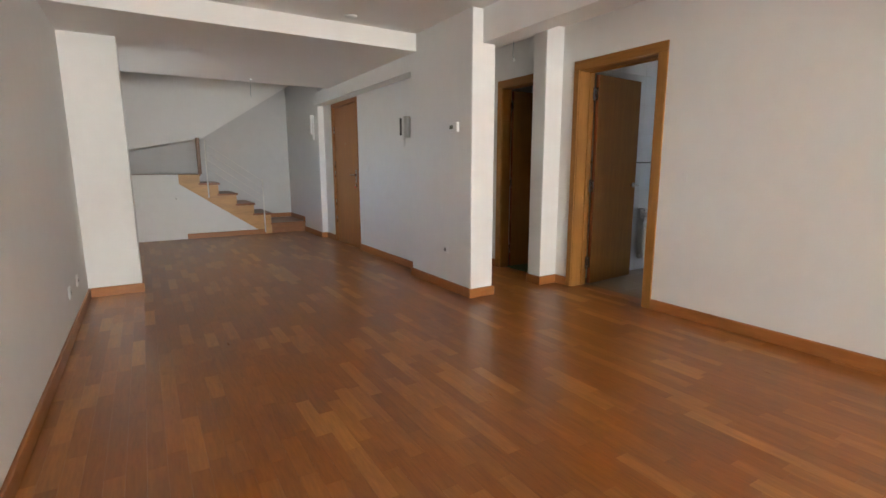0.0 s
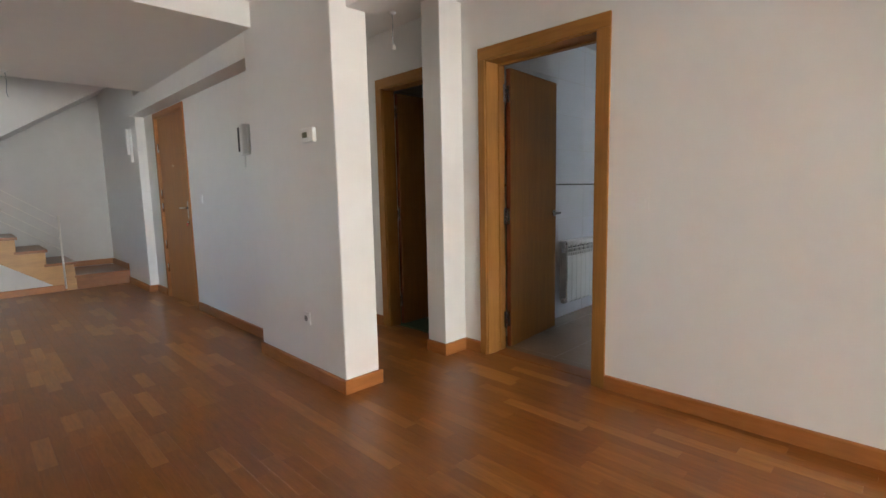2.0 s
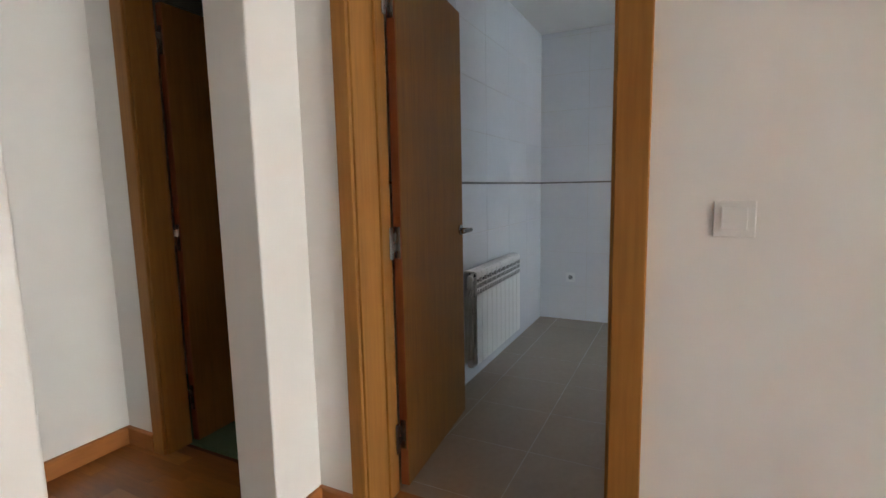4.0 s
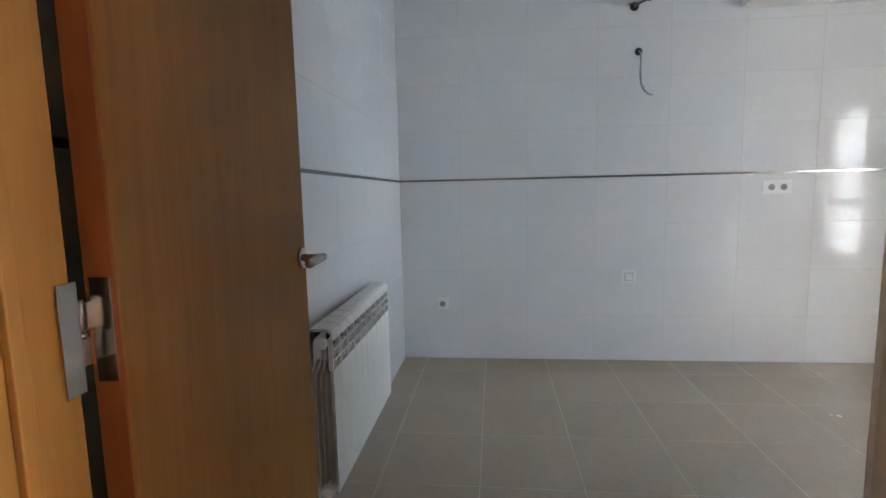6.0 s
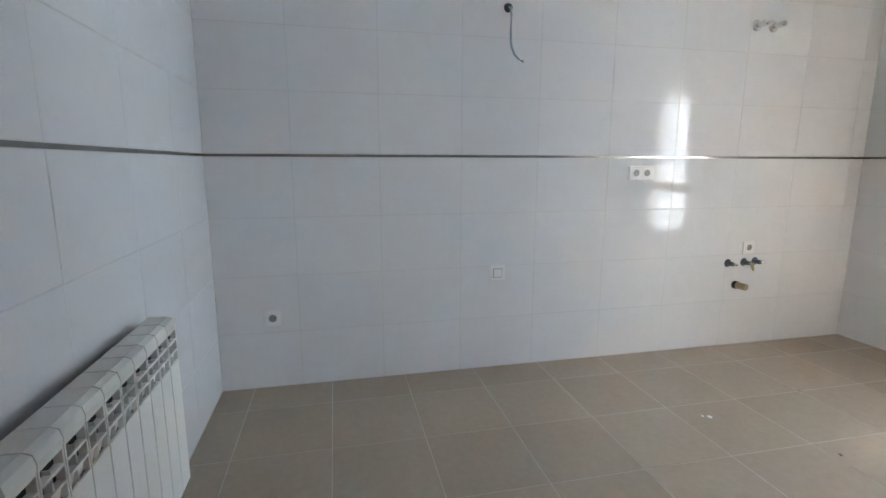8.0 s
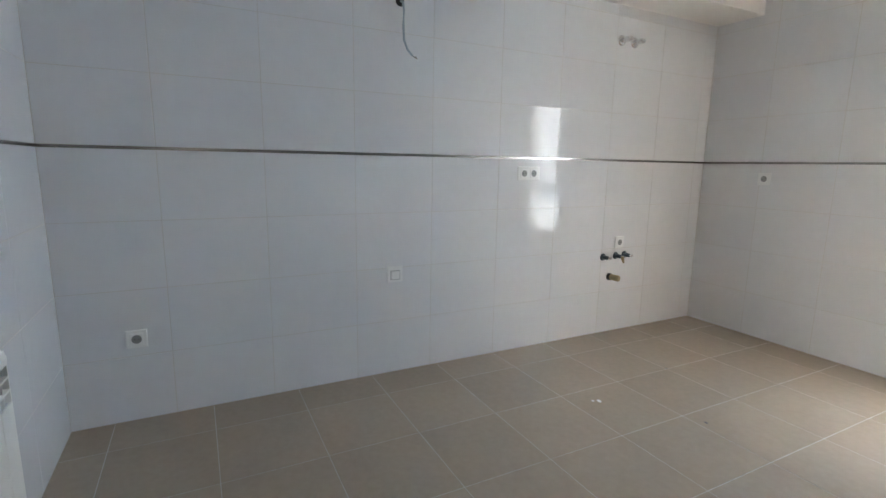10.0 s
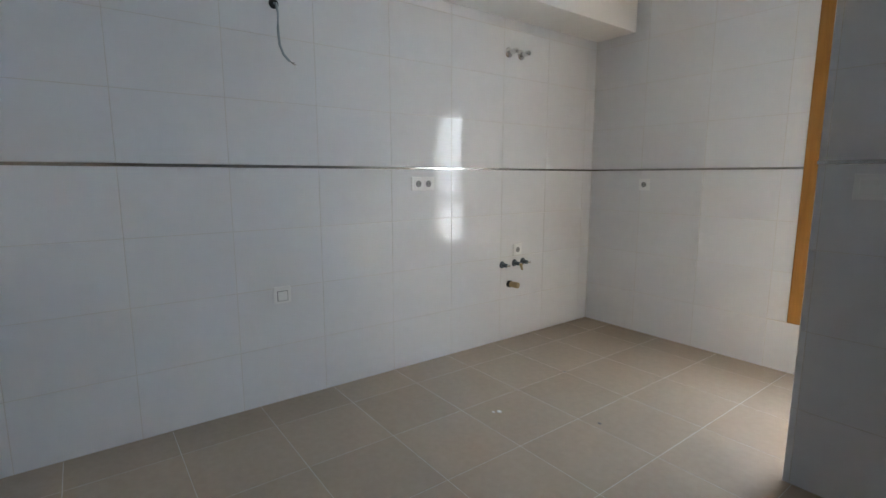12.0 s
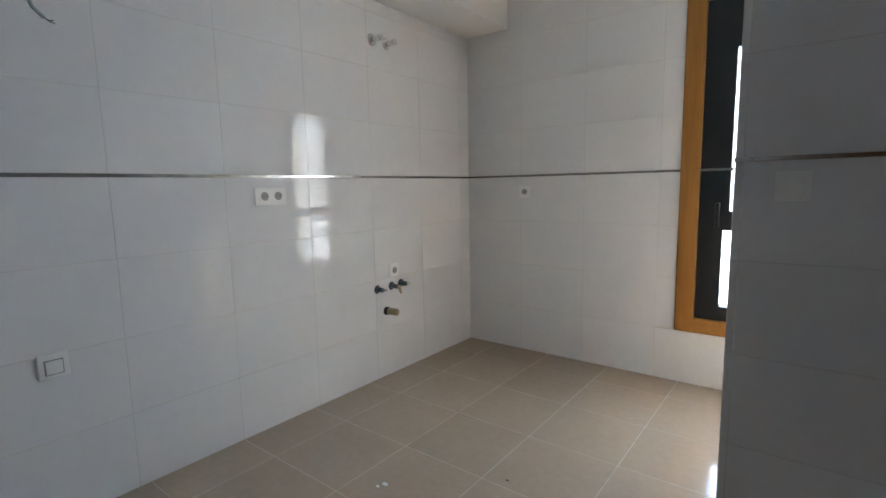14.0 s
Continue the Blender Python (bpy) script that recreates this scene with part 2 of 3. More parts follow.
structure("wall_hall_end", bm_box(PX1 - 0.06, 5.65, 0, 3.715, 5.80, H + 0.1), PAINT, "white painted end wall of the small hall", "wall")
structure("trim_hall_lintel", bm_box(PX1, 5.585, 2.10, 3.713, 5.652, H + 0.02, 0.004), PAINT, "white painted boxed lintel", "trim")
structure("wall_entrance", bm_wall("x", EX, EX + 0.15, 5.56, 8.86, 0, H + 0.1, [(7.44, 8.40, -1, 2.10)]), PAINT, "white painted recessed wall beside the entrance door", "wall")
structure("trim_entrance_lintel", bm_box(PX0, PY1 - 0.004, 2.12, EX + 0.01, 8.86, H2 + 0.02), PAINT, "white painted lintel over the entrance recess", "trim")
structure("wall_stair_side", bm_box(2.715, 8.85, 0, 2.99, 10.95, 5.0, 0.008), PAINT, "white painted wall beside the stair", "wall")
# The shade under the upper flight is put into this wall's colour.
structure("wall_stair_back", bm_box(XW, SY1 + 0.05, 0, 2.72, 10.95, 5.0), SHADED_PAINT, "painted wall behind the stair, greyed to hold its shade", "wall")
structure("wall_stair_top", bm_box(XW, 7.97, H2 + 0.25, 2.672, 8.12, 5.0), PAINT, "unseen white painted upper wall closing the stairwell", "wall")
# Out-of-view piece added to block sun leaking in above the entrance lintel.
structure("wall_stair_upper_side", bm_box(PX0, 7.97, H2 + 0.301, 2.99, 8.849, 5.0), PAINT, "unseen white painted upper wall closing the stairwell", "wall")
structure("ceiling_stairwell", bm_box(XW - 0.15, 7.9, 5.0, 2.99, 10.95, 5.15), CEIL, "white painted stairwell ceiling", "ceiling")
structure("wall_west_pillar", bm_box(XW - 0.002, 6.29, 0, 0.145, 6.66, H2 + 0.01, 0.008, 3), PAINT, "white painted pillar standing out of the wall", "pillar")
structure("ceiling_living", bm_box(XW - 0.15, -6.65, H, 3.93, 5.42, H + 0.15), CEIL, "white painted ceiling", "ceiling")
structure("ceiling_hall", bm_box(PX1 - 0.1, 5.42, H, 3.93, 5.8, H + 0.15), CEIL, "white painted ceiling", "ceiling")
structure("ceiling_entrance", bm_box(XW, 5.42, H2, 2.99, 8.12, H2 + 0.30), CEIL, "white painted lowered ceiling", "ceiling")
structure("ceiling_beam", bm_box(2.76, -6.5, 2.185, 2.95, PY0 + 0.003, H + 0.01, 0.005), PAINT, "white painted ceiling beam", "beam")
structure("floor", bm_box(XW - 0.15, -6.65, -0.12, 3.93, 11.0, -0.012), SUBFLOOR, "lacquered reddish-brown strip parquet floor", "floor")

# ---- structure: kitchen ----
wall_kb = structure("wall_kitchen_back", bm_box(KX1 + 0.0012, KY0 - 0.3, 0, KX1 + 0.15, KY1 + 0.15, 2.6), GROUT, "white glazed tile wall with pale grout and a steel strip", "wall")
wall_kl = structure("wall_kitchen_radiator", bm_box(XE + 0.1, KY1 + 0.0012, 0, KX1 + 0.0012, KY1 + 0.149, 2.6), GROUT, "white glazed tile wall with a radiator", "wall")
wall_kw = structure("wall_kitchen_window", bm_wall("y", KY0 - 0.30, KY0 - 0.0012, KX0 - 0.1, KX1 + 0.0012, 0, 2.6, [(4.31, 5.16, 0.38, 2.08)]), GROUT, "white glazed tile wall with a wood-cased window", "wall")
wall_ks = structure("wall_kitchen_stub", bm_box(KX0, 1.555, 0, 4.8468, 1.6738, 2.454), GROUT, "white tiled partition wall in shade", "wall")
wall_kd = structure("wall_kitchen_door", bm_wall("x", KX0 - 0.012, KX0 - 0.004, KY0, KY1, 0, 2.5, [(3.50, 4.289, -1, 2.05)]), GROUT, "white glazed tile wall around the kitchen doorway", "wall")
structure("ceiling_kitchen", bm_box(KX0 - 0.16, KY0 - 0.3, H, KX1 + 0.15, KY1 + 0.15, H + 0.15), CEIL, "white painted kitchen ceiling", "ceiling")
structure("ceiling_box", bm_box(6.345, KY0 + 0.001, 2.175, KX1 - 0.001, 2.35, H + 0.01, 0.003), CEIL, "white painted boxed duct under the kitchen ceiling", "ceiling box")
floor_k = structure("floor_kitchen", bm_box(KX0 - 0.08, KY0 - 0.1, -0.12, KX1 + 0.1, KY1 + 0.1, -0.0008), FGROUT, "beige porcelain tile floor with pale joints", "floor")

# Unseen slab added to keep sun out of the entrance door's gaps.
structure("wall_lobby", bm_box(EX + 0.16, 7.2, -0.1, EX + 0.30, 8.7, 2.5), PAINT, "unseen wall added behind the entrance door to stop sun leaks", "wall")

# small dark room behind the hall doorway
structure("wall_bathroom", bm_wall("x", 5.25, 5.35, 4.6, 6.3, 0, 2.6), PAINT, "plain wall of an unlit room", "wall")
structure("wall_bathroom_end", bm_wall("y", 6.2, 6.3, 3.6, 5.25, 0, 2.6), PAINT, "plain wall of an unlit room", "wall")
structure("wall_bathroom_side", bm_wall("x", 3.74, 3.83, 5.8, 6.2, 0, 2.6), PAINT, "plain wall of an unlit room", "wall")
structure("ceiling_bathroom", bm_box(3.7, 4.6, 2.456, 5.35, 6.3, 2.6), CEIL, "plain ceiling of an unlit room", "ceiling")
structure("floor_bathroom", bm_box(3.832, 4.6, -0.12, 5.3, 6.25, 0.002), GREEN, "greenish tile floor of an unlit room", "floor")

# ---- skirtings ----
def skirting(points, h=0.085, t=0.016):
    """Wooden skirting boards along a run of wall corners (x, y), standing on the left side of the walk along it."""
    for (xa, ya), (xb, yb) in zip(points[:-1], points[1:]):
        d = Vector((xb - xa, yb - ya, 0))
        n = Vector((-d.y, d.x, 0)).normalized()
        u = d.normalized()
        bm = bmesh.new()
        prof = [(0, 0.001), (t, 0.001), (t, h - 0.008), (t - 0.003, h - 0.002), (t - 0.008, h), (0, h)]
        rings = []
        for base in (Vector((xa, ya, 0)), Vector((xb, yb, 0))):
            rings.append([bm.verts.new(base + n * (p + 0.001) + Vector((0, 0, z))) for p, z in prof])
        k = len(prof)
        for i in range(k):
            bm.faces.new((rings[0][i], rings[0][(i + 1) % k], rings[1][(i + 1) % k], rings[1][i]))
        bm.faces.new(rings[0])
        bm.faces.new(rings[1])
        bmesh.ops.recalc_face_normals(bm, faces=bm.faces[:])
        structure("baseboard", bm, SKIRT, "orange-brown varnished wooden skirting board", "skirting board")


skirting([(XW, 6.29), (XW, -6.5)])
skirting([(0.161, 6.29), (XW + 0.016, 6.29)])
skirting([(0.145, 6.66), (0.145, 6.29)])
skirting([(XE, -6.5), (XE, 3.387)])
skirting([(XE, 4.337), (XE, 4.49)])
skirting([(XE - 0.018, 4.49), (3.504, 4.49)])
skirting([(3.520, 4.474), (3.520, 4.67)])
skirting([(3.715, 5.452), (3.715, 5.65)])
skirting([(3.699, 5.65), (2.945, 5.65)])
skirting([(PX1, 5.65), (PX1, 4.45)])
skirting([(PX1 + 0.016, PY0), (PX0 - 0.016, PY0)])
skirting([(PX0, PY0), (PX0, PY1 + 0.004)])
skirting([(EX, PY1), (EX, 7.38)])
skirting([(EX, 8.46), (EX, 8.85)])
skirting([(EX - 0.018, 8.85), (2.70, 8.85)])
skirting([(2.715, 8.85), (2.715, SY0)])
skirting([(2.0, SY0), (0.78, SY0)])


# ---- doors ----
def door_frame(name, x_out, x_in, y0, y1, top, mat, mat_top, label, lip=0.085, sides=("out",), wide=0.0):
    """A lined doorway in a wall across x: clear opening y0..y1, head at top, casing on the x_out face (and on x_in)."""
    o = thing(name, Matrix.Identity(4), label, "door frame")
    o["kind"] = "structure"
    part("jamb", bm_box(x_out - 0.002, y0 - 0.02, 0, x_in + 0.002, y0, top, 0.002), mat, o)
    part("jamb", bm_box(x_out - 0.002, y1, 0, x_in + 0.002, y1 + 0.02, top, 0.002), mat, o)
    part("head", bm_box(x_out - 0.002, y0 - 0.02, top, x_in + 0.002, y1 + 0.02, top + 0.02, 0.002), mat_top, o)
    faces = [(x_out - 0.016, x_out - 0.0005)]
    if "in" in sides:
        faces.append((x_in + 0.0005, x_in + 0.016))
    for a, b in faces:
        part("casing", bm_box(a, y0 - lip - wide, 0, b, y0 - 0.008, top + 0.008, 0.004, 2), mat, o)
        if a < x_in:
            part("casing", bm_box(a, y1 + 0.008, 0, b, y1 + lip, top + 0.008, 0.004, 2), mat, o)
        part("casing", bm_box(a, y0 - lip - wide, top + 0.008, b, y1 + lip, top + (0.088 if wide else lip), 0.004, 2), mat_top, o)
    return o


door_1 = door_frame("door_1_frame", XE, KX0, 3.478, 4.269, 2.025, OAK, OAK_X, "varnished oak door casing around the kitchen doorway", lip=0.066, sides=("out", "in"), wide=0.024)
part("stop", bm_box(3.855, 4.259, 0, 3.872, 4.269, 2.025, 0.002), OAK, door_1)
part("stop", bm_box(3.855, 3.478, 0, 3.872, 3.490, 2.025, 0.002), OAK, door_1)
part("stop", bm_box(3.855, 3.490, 2.013, 3.872, 4.259, 2.025, 0.002), OAK_X, door_1)
structure("trim_threshold", bm_box(3.80, 3.480, -0.01, 3.93, 4.267, 0.003, 0.001), SKIRT, "wooden threshold strip at the kitchen doorway", "threshold")
door_2 = door_frame("door_2_frame", 3.715, 3.83, 4.77, 5.365, 2.01, OAK, OAK_X, "varnished oak door casing in the small hall")
door_3 = door_frame("door_3_frame", EX, EX + 0.15, 7.46, 8.38, 2.045, ENTRY, ENTRY, "brown wooden frame of the entrance door", lip=0.06)


def hinge(o, x, y, z):
    """A steel door hinge: a knuckle in two halves, a plate on the leaf's edge and a plate on the jamb."""
    h = part("hinge", bm_rod((x, y, z - 0.036), (x, y, z + 0.0), 0.0085, seg=14, bevel=0.0015), STEEL, o, "brushed steel hinge", True)
    part("knuckle", bm_rod((x, y, z + 0.001), (x, y, z + 0.037), 0.0085, seg=14, bevel=0.0015), STEEL, h, smooth=True)
    p = part("leaf_plate", bm_box(x + 0.012, y - 0.032, z - 0.06, x + 0.0145, y - 0.008, z + 0.06, 0.0008), STEEL, h)
    part("jamb_plate", bm_box(x - 0.040, y - 0.0155, z - 0.06, x - 0.014, y - 0.013, z + 0.06, 0.0008), STEEL, h)
    part("arm", bm_box(x - 0.016, y - 0.0145, z - 0.034, x, y - 0.006, z - 0.004, 0.001), STEEL, h)
    part("arm", bm_box(x, y - 0.012, z + 0.004, x + 0.0135, y - 0.004, z + 0.034, 0.001), STEEL, h)
    return h


def lever(o, x, side, z, turn=-1, y=0.0):
    """A round-bar lever handle on a round rose; side: -1 or 1, the face of the leaf; turn: the way of the grip."""
    r = part("handle", bm_rod((x, y, z), (x, y + side * 0.010, z), 0.026, seg=28, bevel=0.003), STEEL, o, "brushed steel lever handle", True)
    part("neck", bm_rod((x, y + side * 0.009, z), (x, y + side * 0.058, z), 0.0095, seg=16, bevel=0.002), STEEL, r, smooth=True)
    part("grip", bm_rod((x - turn * 0.010, y + side * 0.055, z), (x + turn * 0.115, y + side * 0.055, z), 0.0105, seg=18, bevel=0.003), STEEL, r, smooth=True)
    return r


def leaf(name, m, w, h, mat, label, thick=0.036, handle_x=None, handle_z=0.972):
    """A flush door leaf, hinged at its origin, reaching along +x."""
    o = thing(name, m, label, "door")
    part("panel", bm_box(0.0085, -thick, 0.006, w, 0, h, 0.002), mat, o)
    part("edge_band", bm_box(0.0045, -thick + 0.002, 0.008, 0.0085, -0.002, h - 0.002), OAK_RAW, o, "reddish edge band")
    hx = handle_x or w - 0.045
    lever(o, hx, -1, handle_z, -1, -thick)
    lever(o, hx, 1, handle_z, -1, 0.0)
    part("latch_plate", bm_box(w - 0.0005, -thick * 0.8, handle_z - 0.08, w + 0.0015, -thick * 0.2, handle_z + 0.08, 0.0005), STEEL, o)
    for z in (0.22, 0.98, 1.84):
        hinge(o, -0.008, 0.002, z)
    return o


leaf("door_1", pose(3.958, 4.282, 0, 0, 0, 5.4), 0.71, 2.015, OAK, "open flush oak-veneer door of the kitchen, steel lever handle")
leaf("door_2", pose(3.846, 5.381, 0, 0, 0, 2.0), 0.61, 1.995, OAK, "open flush oak-veneer door into an unlit room")

entrance = thing("door_3", pose(EX + 0.012, 7.46, 0), "closed brown wooden entrance door with steel lock", "door")
part("panel", bm_box(0, 0.003, 0.004, 0.05, 0.917, 2.042, 0.003), ENTRY, entrance)
eh = part("handle", bm_box(-0.008, 0.052, 0.94, 0.0, 0.088, 1.12, 0.003), STEEL, entrance, "steel handle plate")
part("grip", bm_rod((-0.05, 0.07, 1.05), (-0.05, 0.19, 1.05), 0.009, seg=14, bevel=0.002), STEEL, eh, smooth=True)
part("neck", bm_rod((-0.008, 0.07, 1.05), (-0.052, 0.07, 1.05), 0.009, seg=14), STEEL, eh, smooth=True)
part("lock", bm_rod((-0.02, 0.07, 0.90), (0, 0.07, 0.90), 0.018, seg=20, bevel=0.003), STEEL, entrance, "round steel lock", True)
part("key_tag", bm_box(-0.028, 0.055, 0.865, -0.022, 0.088, 0.895, 0.002), RED, entrance, "small red key tag")
part("door_viewer", bm_rod((-0.006, 0.46, 1.5), (0, 0.46, 1.5), 0.012, seg=16), BRASS, entrance, smooth=True)
for zz in (0.35, 0.62, 1.05, 1.20, 1.72):
    part("hinge", bm_rod((-0.012, 0.912, zz - 0.05), (-0.012, 0.912, zz + 0.05), 0.009, seg=12), STEEL, entrance, "steel hinge", True)

# ---- stair ----
RISE, GO = 0.18, 0.27
stair = thing("staircase", Matrix.Identity(4), "oak staircase with dark treads and pale stringer, rising to a landing", "staircase")
part("platform_riser", bm_box(2.116, SY0, 0, 2.714, SY0 + 0.02, 0.15, 0.002), STAIR_DARK, stair)
part("platform_tread", bm_box(2.10, SY0 - 0.02, 0.15, 2.714, SY1, 0.185, 0.006), STAIR_DARK, stair)
for i in range(4):
    xr = 2.10 - GO * i
    z0 = 0.185 + RISE * i
    part("riser", bm_box(xr - 0.02, SY0 + 0.035, z0 - 0.03, xr, SY1, z0 + RISE - 0.035), STAIR_OAK, stair)
    part("tread", bm_box(xr - GO - 0.02, SY0 - 0.01, z0 + RISE - 0.035, xr + 0.03, SY1, z0 + RISE, 0.008), STAIR_DARK, stair)
xr = 2.10 - GO * 4
part("riser", bm_box(xr - 0.02, SY0 + 0.035, 0.185 + RISE * 4 - 0.03, xr, SY1, 1.01), STAIR_OAK, stair)
part("landing", bm_box(XW + 0.001, SY0 + 0.081, 1.01, xr + 0.03, SY1, 1.045, 0.006), STAIR_DARK, stair)
string = [(2.115, 0.001), (2.0, 0.001), (0.72, 0.895), (0.72, 1.043), (1.025, 1.043)]
for i in range(3, -1, -1):
    xs = 2.10 - GO * i
    string += [(xs - GO + 0.004, 0.185 + RISE * (i + 1) - 0.036), (xs + 0.004, 0.185 + RISE * (i + 1) - 0.036)]
string += [(2.115, 0.18)]
part("stringer", bm_prism(string, "y", SY0 - 0.004, SY0 + 0.034), STAIR_OAK, stair, "pale oak stringer")
part("newel_post", bm_box(1.01, SY0 - 0.005, 1.044, 1.065, SY0 + 0.05, 1.63, 0.006), NEWEL, stair, "dark wooden newel post")
part("rail_post", bm_rod((1.14, SY0 - 0.012, 0.66), (1.14, SY0 - 0.012, 1.60), 0.011, seg=12), ENAMEL, stair, "thin white steel post", True)
part("rail_post", bm_rod((2.00, SY0 - 0.012, 0.03), (2.00, SY0 - 0.012, 0.96), 0.011, seg=12), ENAMEL, stair, "thin white steel post", True)
for k in range(4):
    part("rail_wire", bm_rod((1.14, SY0 - 0.012, 1.55 - 0.13 * k), (2.00, SY0 - 0.012, 0.92 - 0.13 * k), 0.0035, seg=8), ENAMEL, stair, smooth=True)
structure("wall_under_stair", bm_prism([(XW, 0), (2.01, 0), (0.72, 0.897), (0.72, 1.0445), (XW, 1.0445)], "y", SY0 + 0.002, SY0 + 0.08), PAINT, "white painted panel under the stair", "wall")
upper = [(XW, 1.355), (1.125, 1.630), (2.46, 2.500), (2.714, 2.667), (2.714, 5.0), (XW, 5.0)]
structure("wall_upper_flight", bm_prism(upper, "y", SY0 + 0.055, SY1 + 0.049), PAINT, "white painted side and underside of the upper flight", "wall")
structure("trim_stair_skirting", bm_box(2.06, SY1 + 0.03, 0.185, 2.714, SY1 + 0.05, 0.265, 0.003), SKIRT, "wooden skirting on the stair platform", "trim")
structure("trim_stair_skirting_side", bm_box(2.697, SY0, 0.185, 2.715, SY1 + 0.03, 0.265, 0.003), SKIRT, "wooden skirting on the stair platform", "trim")
cup = thing("cupboard_door", pose(0.16, SY0, 0), "small white cupboard door under the stair", "cupboard door")
part("panel", bm_box(0.020, -0.010, 0.018, 0.570, 0.0, 0.700, 0.002), PAINT, cup)
part("frame", bm_wall("y", -0.016, 0.0015, -0.02, 0.61, 0.003, 0.735, [(0.013, 0.577, 0.011, 0.707)]), PAINT, cup)
part("knob", bm_rod((0.50, -0.010, 0.66), (0.50, -0.026, 0.66), 0.009, seg=14, bevel=0.002), STEEL, cup, smooth=True)


# ---- fittings on walls ----
def face(axis, sign, u, t, z):
    """The pose of a fitting whose back lies on a wall: local x along the wall, y out of it, z up."""
    if axis == "x":
        return pose(t, u, z, 0, 0, -90 if sign > 0 else 90)
    return pose(u, t, z, 0, 0, 0 if sign > 0 else 180)


def bm_plate(w, h, d, hole=None, r=0.004):
    return bm_box(-w / 2, 0, -h / 2, w / 2, d, h / 2, r, 2)


def socket(m, label, mats=PLASTIC, count=1, w=0.082):
    o = thing("wall_socket", m, label, "socket", "wall sockets")
    part("plate", bm_plate(w * count if count > 1 else w, 0.082, 0.009), mats, o)
    for i in range(count):
        cx = (i - (count - 1) / 2) * 0.071
        well = part("insert", bm_box(cx - 0.026, 0.008, -0.026, cx + 0.026, 0.0115, 0.026, 0.002), mats, o)
        part("well", bm_rod((cx, 0.011, 0), (cx, 0.0122, 0), 0.0195, seg=24), GREY_PLASTIC, well, "dark round socket well")
        part("well_floor", bm_rod((cx, 0.012, 0), (cx, 0.0124, 0), 0.0165, seg=20), SOCKET_GREY, well)
        for s in (-1, 1):
            part("pin_hole", bm_rod((cx + s * 0.0075, 0.0125, 0), (cx + s * 0.0075, 0.0134, 0), 0.0028, seg=8), BLACK, well)
    return o


def switch(m, label, w=0.085):
    o = thing("light_switch", m, label, "switch", "light switches")
    part("plate", bm_plate(w, w, 0.006, r=0.002), PLASTIC, o)
    rk = part("rocker", bm_box(-0.026, 0.005, -0.026, 0.026, 0.0095, 0.026, 0.002), PLASTIC, o)
    part("rocker_rim", bm_box(-0.030, 0.0055, -0.030, 0.030, 0.0070, 0.030, 0.0006), PLASTIC, o)
    return o


switch(face("x", -1, 3.205, XE, 1.095), "white square light switch on the painted wall")
switch(face("x", -1, 7.10, EX, 1.14), "white light switch beside the entrance door")
switch(face("y", 1, 4.70, 1.675, 1.125), "white light switch on the shaded tiled partition")
socket(face("x", -1, 4.865, PX0, 0.385), "white round-pin wall socket on the pillar")
socket(face("x", -1, 1.86, XE, 0.357), "white round-pin wall socket on the painted wall")
socket(face("x", 1, 5.14, XW, 0.305), "white round-pin wall socket on the painted wall")
socket(face("x", 1, 5.60, XW, 0.300), "white round-pin wall socket on the painted wall")
socket(face("x", -1, 4.18, KX1, 0.380), "white round-pin socket on kitchen tiles")
socket(face("x", -1, 2.095, KX1, 1.115), "white double round-pin socket on kitchen tiles", count=2)
socket(face("x", -1, 1.285, KX1, 0.645), "white round-pin socket above the sink taps")
socket(face("y", 1, 6.21, KY0, 1.10), "white round-pin socket on kitchen tiles")

outlet = thing("cooker_outlet", face("x", -1, 2.965, KX1, 0.565), "white cooker outlet plate with a cable flap", "outlet")
part("plate", bm_plate(0.088, 0.088, 0.010), PLASTIC, outlet)
part("flap", bm_box(-0.024, 0.009, -0.028, 0.024, 0.016, 0.018, 0.003), PLASTIC, outlet)
part("flap_slot", bm_box(-0.027, 0.0095, -0.031, 0.027, 0.0105, 0.021), GREY_PLASTIC, outlet)

thermo = thing("thermostat", face("x", -1, 4.71, PX0, 1.512), "white room thermostat with a small grey display", "thermostat")
part("body", bm_box(-0.066, 0, -0.042, 0.066, 0.028, 0.042, 0.007, 3), PLASTIC, thermo)
part("display", bm_box(-0.006, 0.0275, -0.014, 0.050, 0.0295, 0.018, 0.001), LCD, thermo)
part("button", bm_rod((-0.035, 0.027, 0.01), (-0.035, 0.031, 0.01), 0.006, seg=14), PLASTIC, thermo)
part("button", bm_rod((-0.035, 0.027, -0.014), (-0.035, 0.031, -0.014), 0.006, seg=14), PLASTIC, thermo)

inter = thing("intercom", face("x", -1, 5.96, EX, 1.60), "white wall intercom with a handset and dark screen", "intercom")
part("body", bm_box(-0.095, 0, -0.115, 0.095, 0.035, 0.115, 0.008, 3), PLASTIC, inter)
part("screen", bm_box(0.012, 0.0345, -0.085, 0.088, 0.0375, 0.105, 0.002), BLACK, inter)
part("handset", bm_box(-0.088, 0.03, -0.118, -0.030, 0.075, 0.118, 0.014, 3), PLASTIC, inter)
part("cord", bm_tube([(-0.055, 0.045, -0.115), (-0.05, 0.045, -0.17), (-0.025, 0.04, -0.215), (0.0, 0.03, -0.19), (0.01, 0.02, -0.11)], 0.005), PLASTIC, inter)
blank = thing("cover_plate", face("x", -1, 5.66, EX, 1.15), "small white round cover plate on the wall", "cover plate")
part("plate", bm_box(-0.04, 0, -0.04, 0.04, 0.007, 0.04, 0.003), PLASTIC, blank)
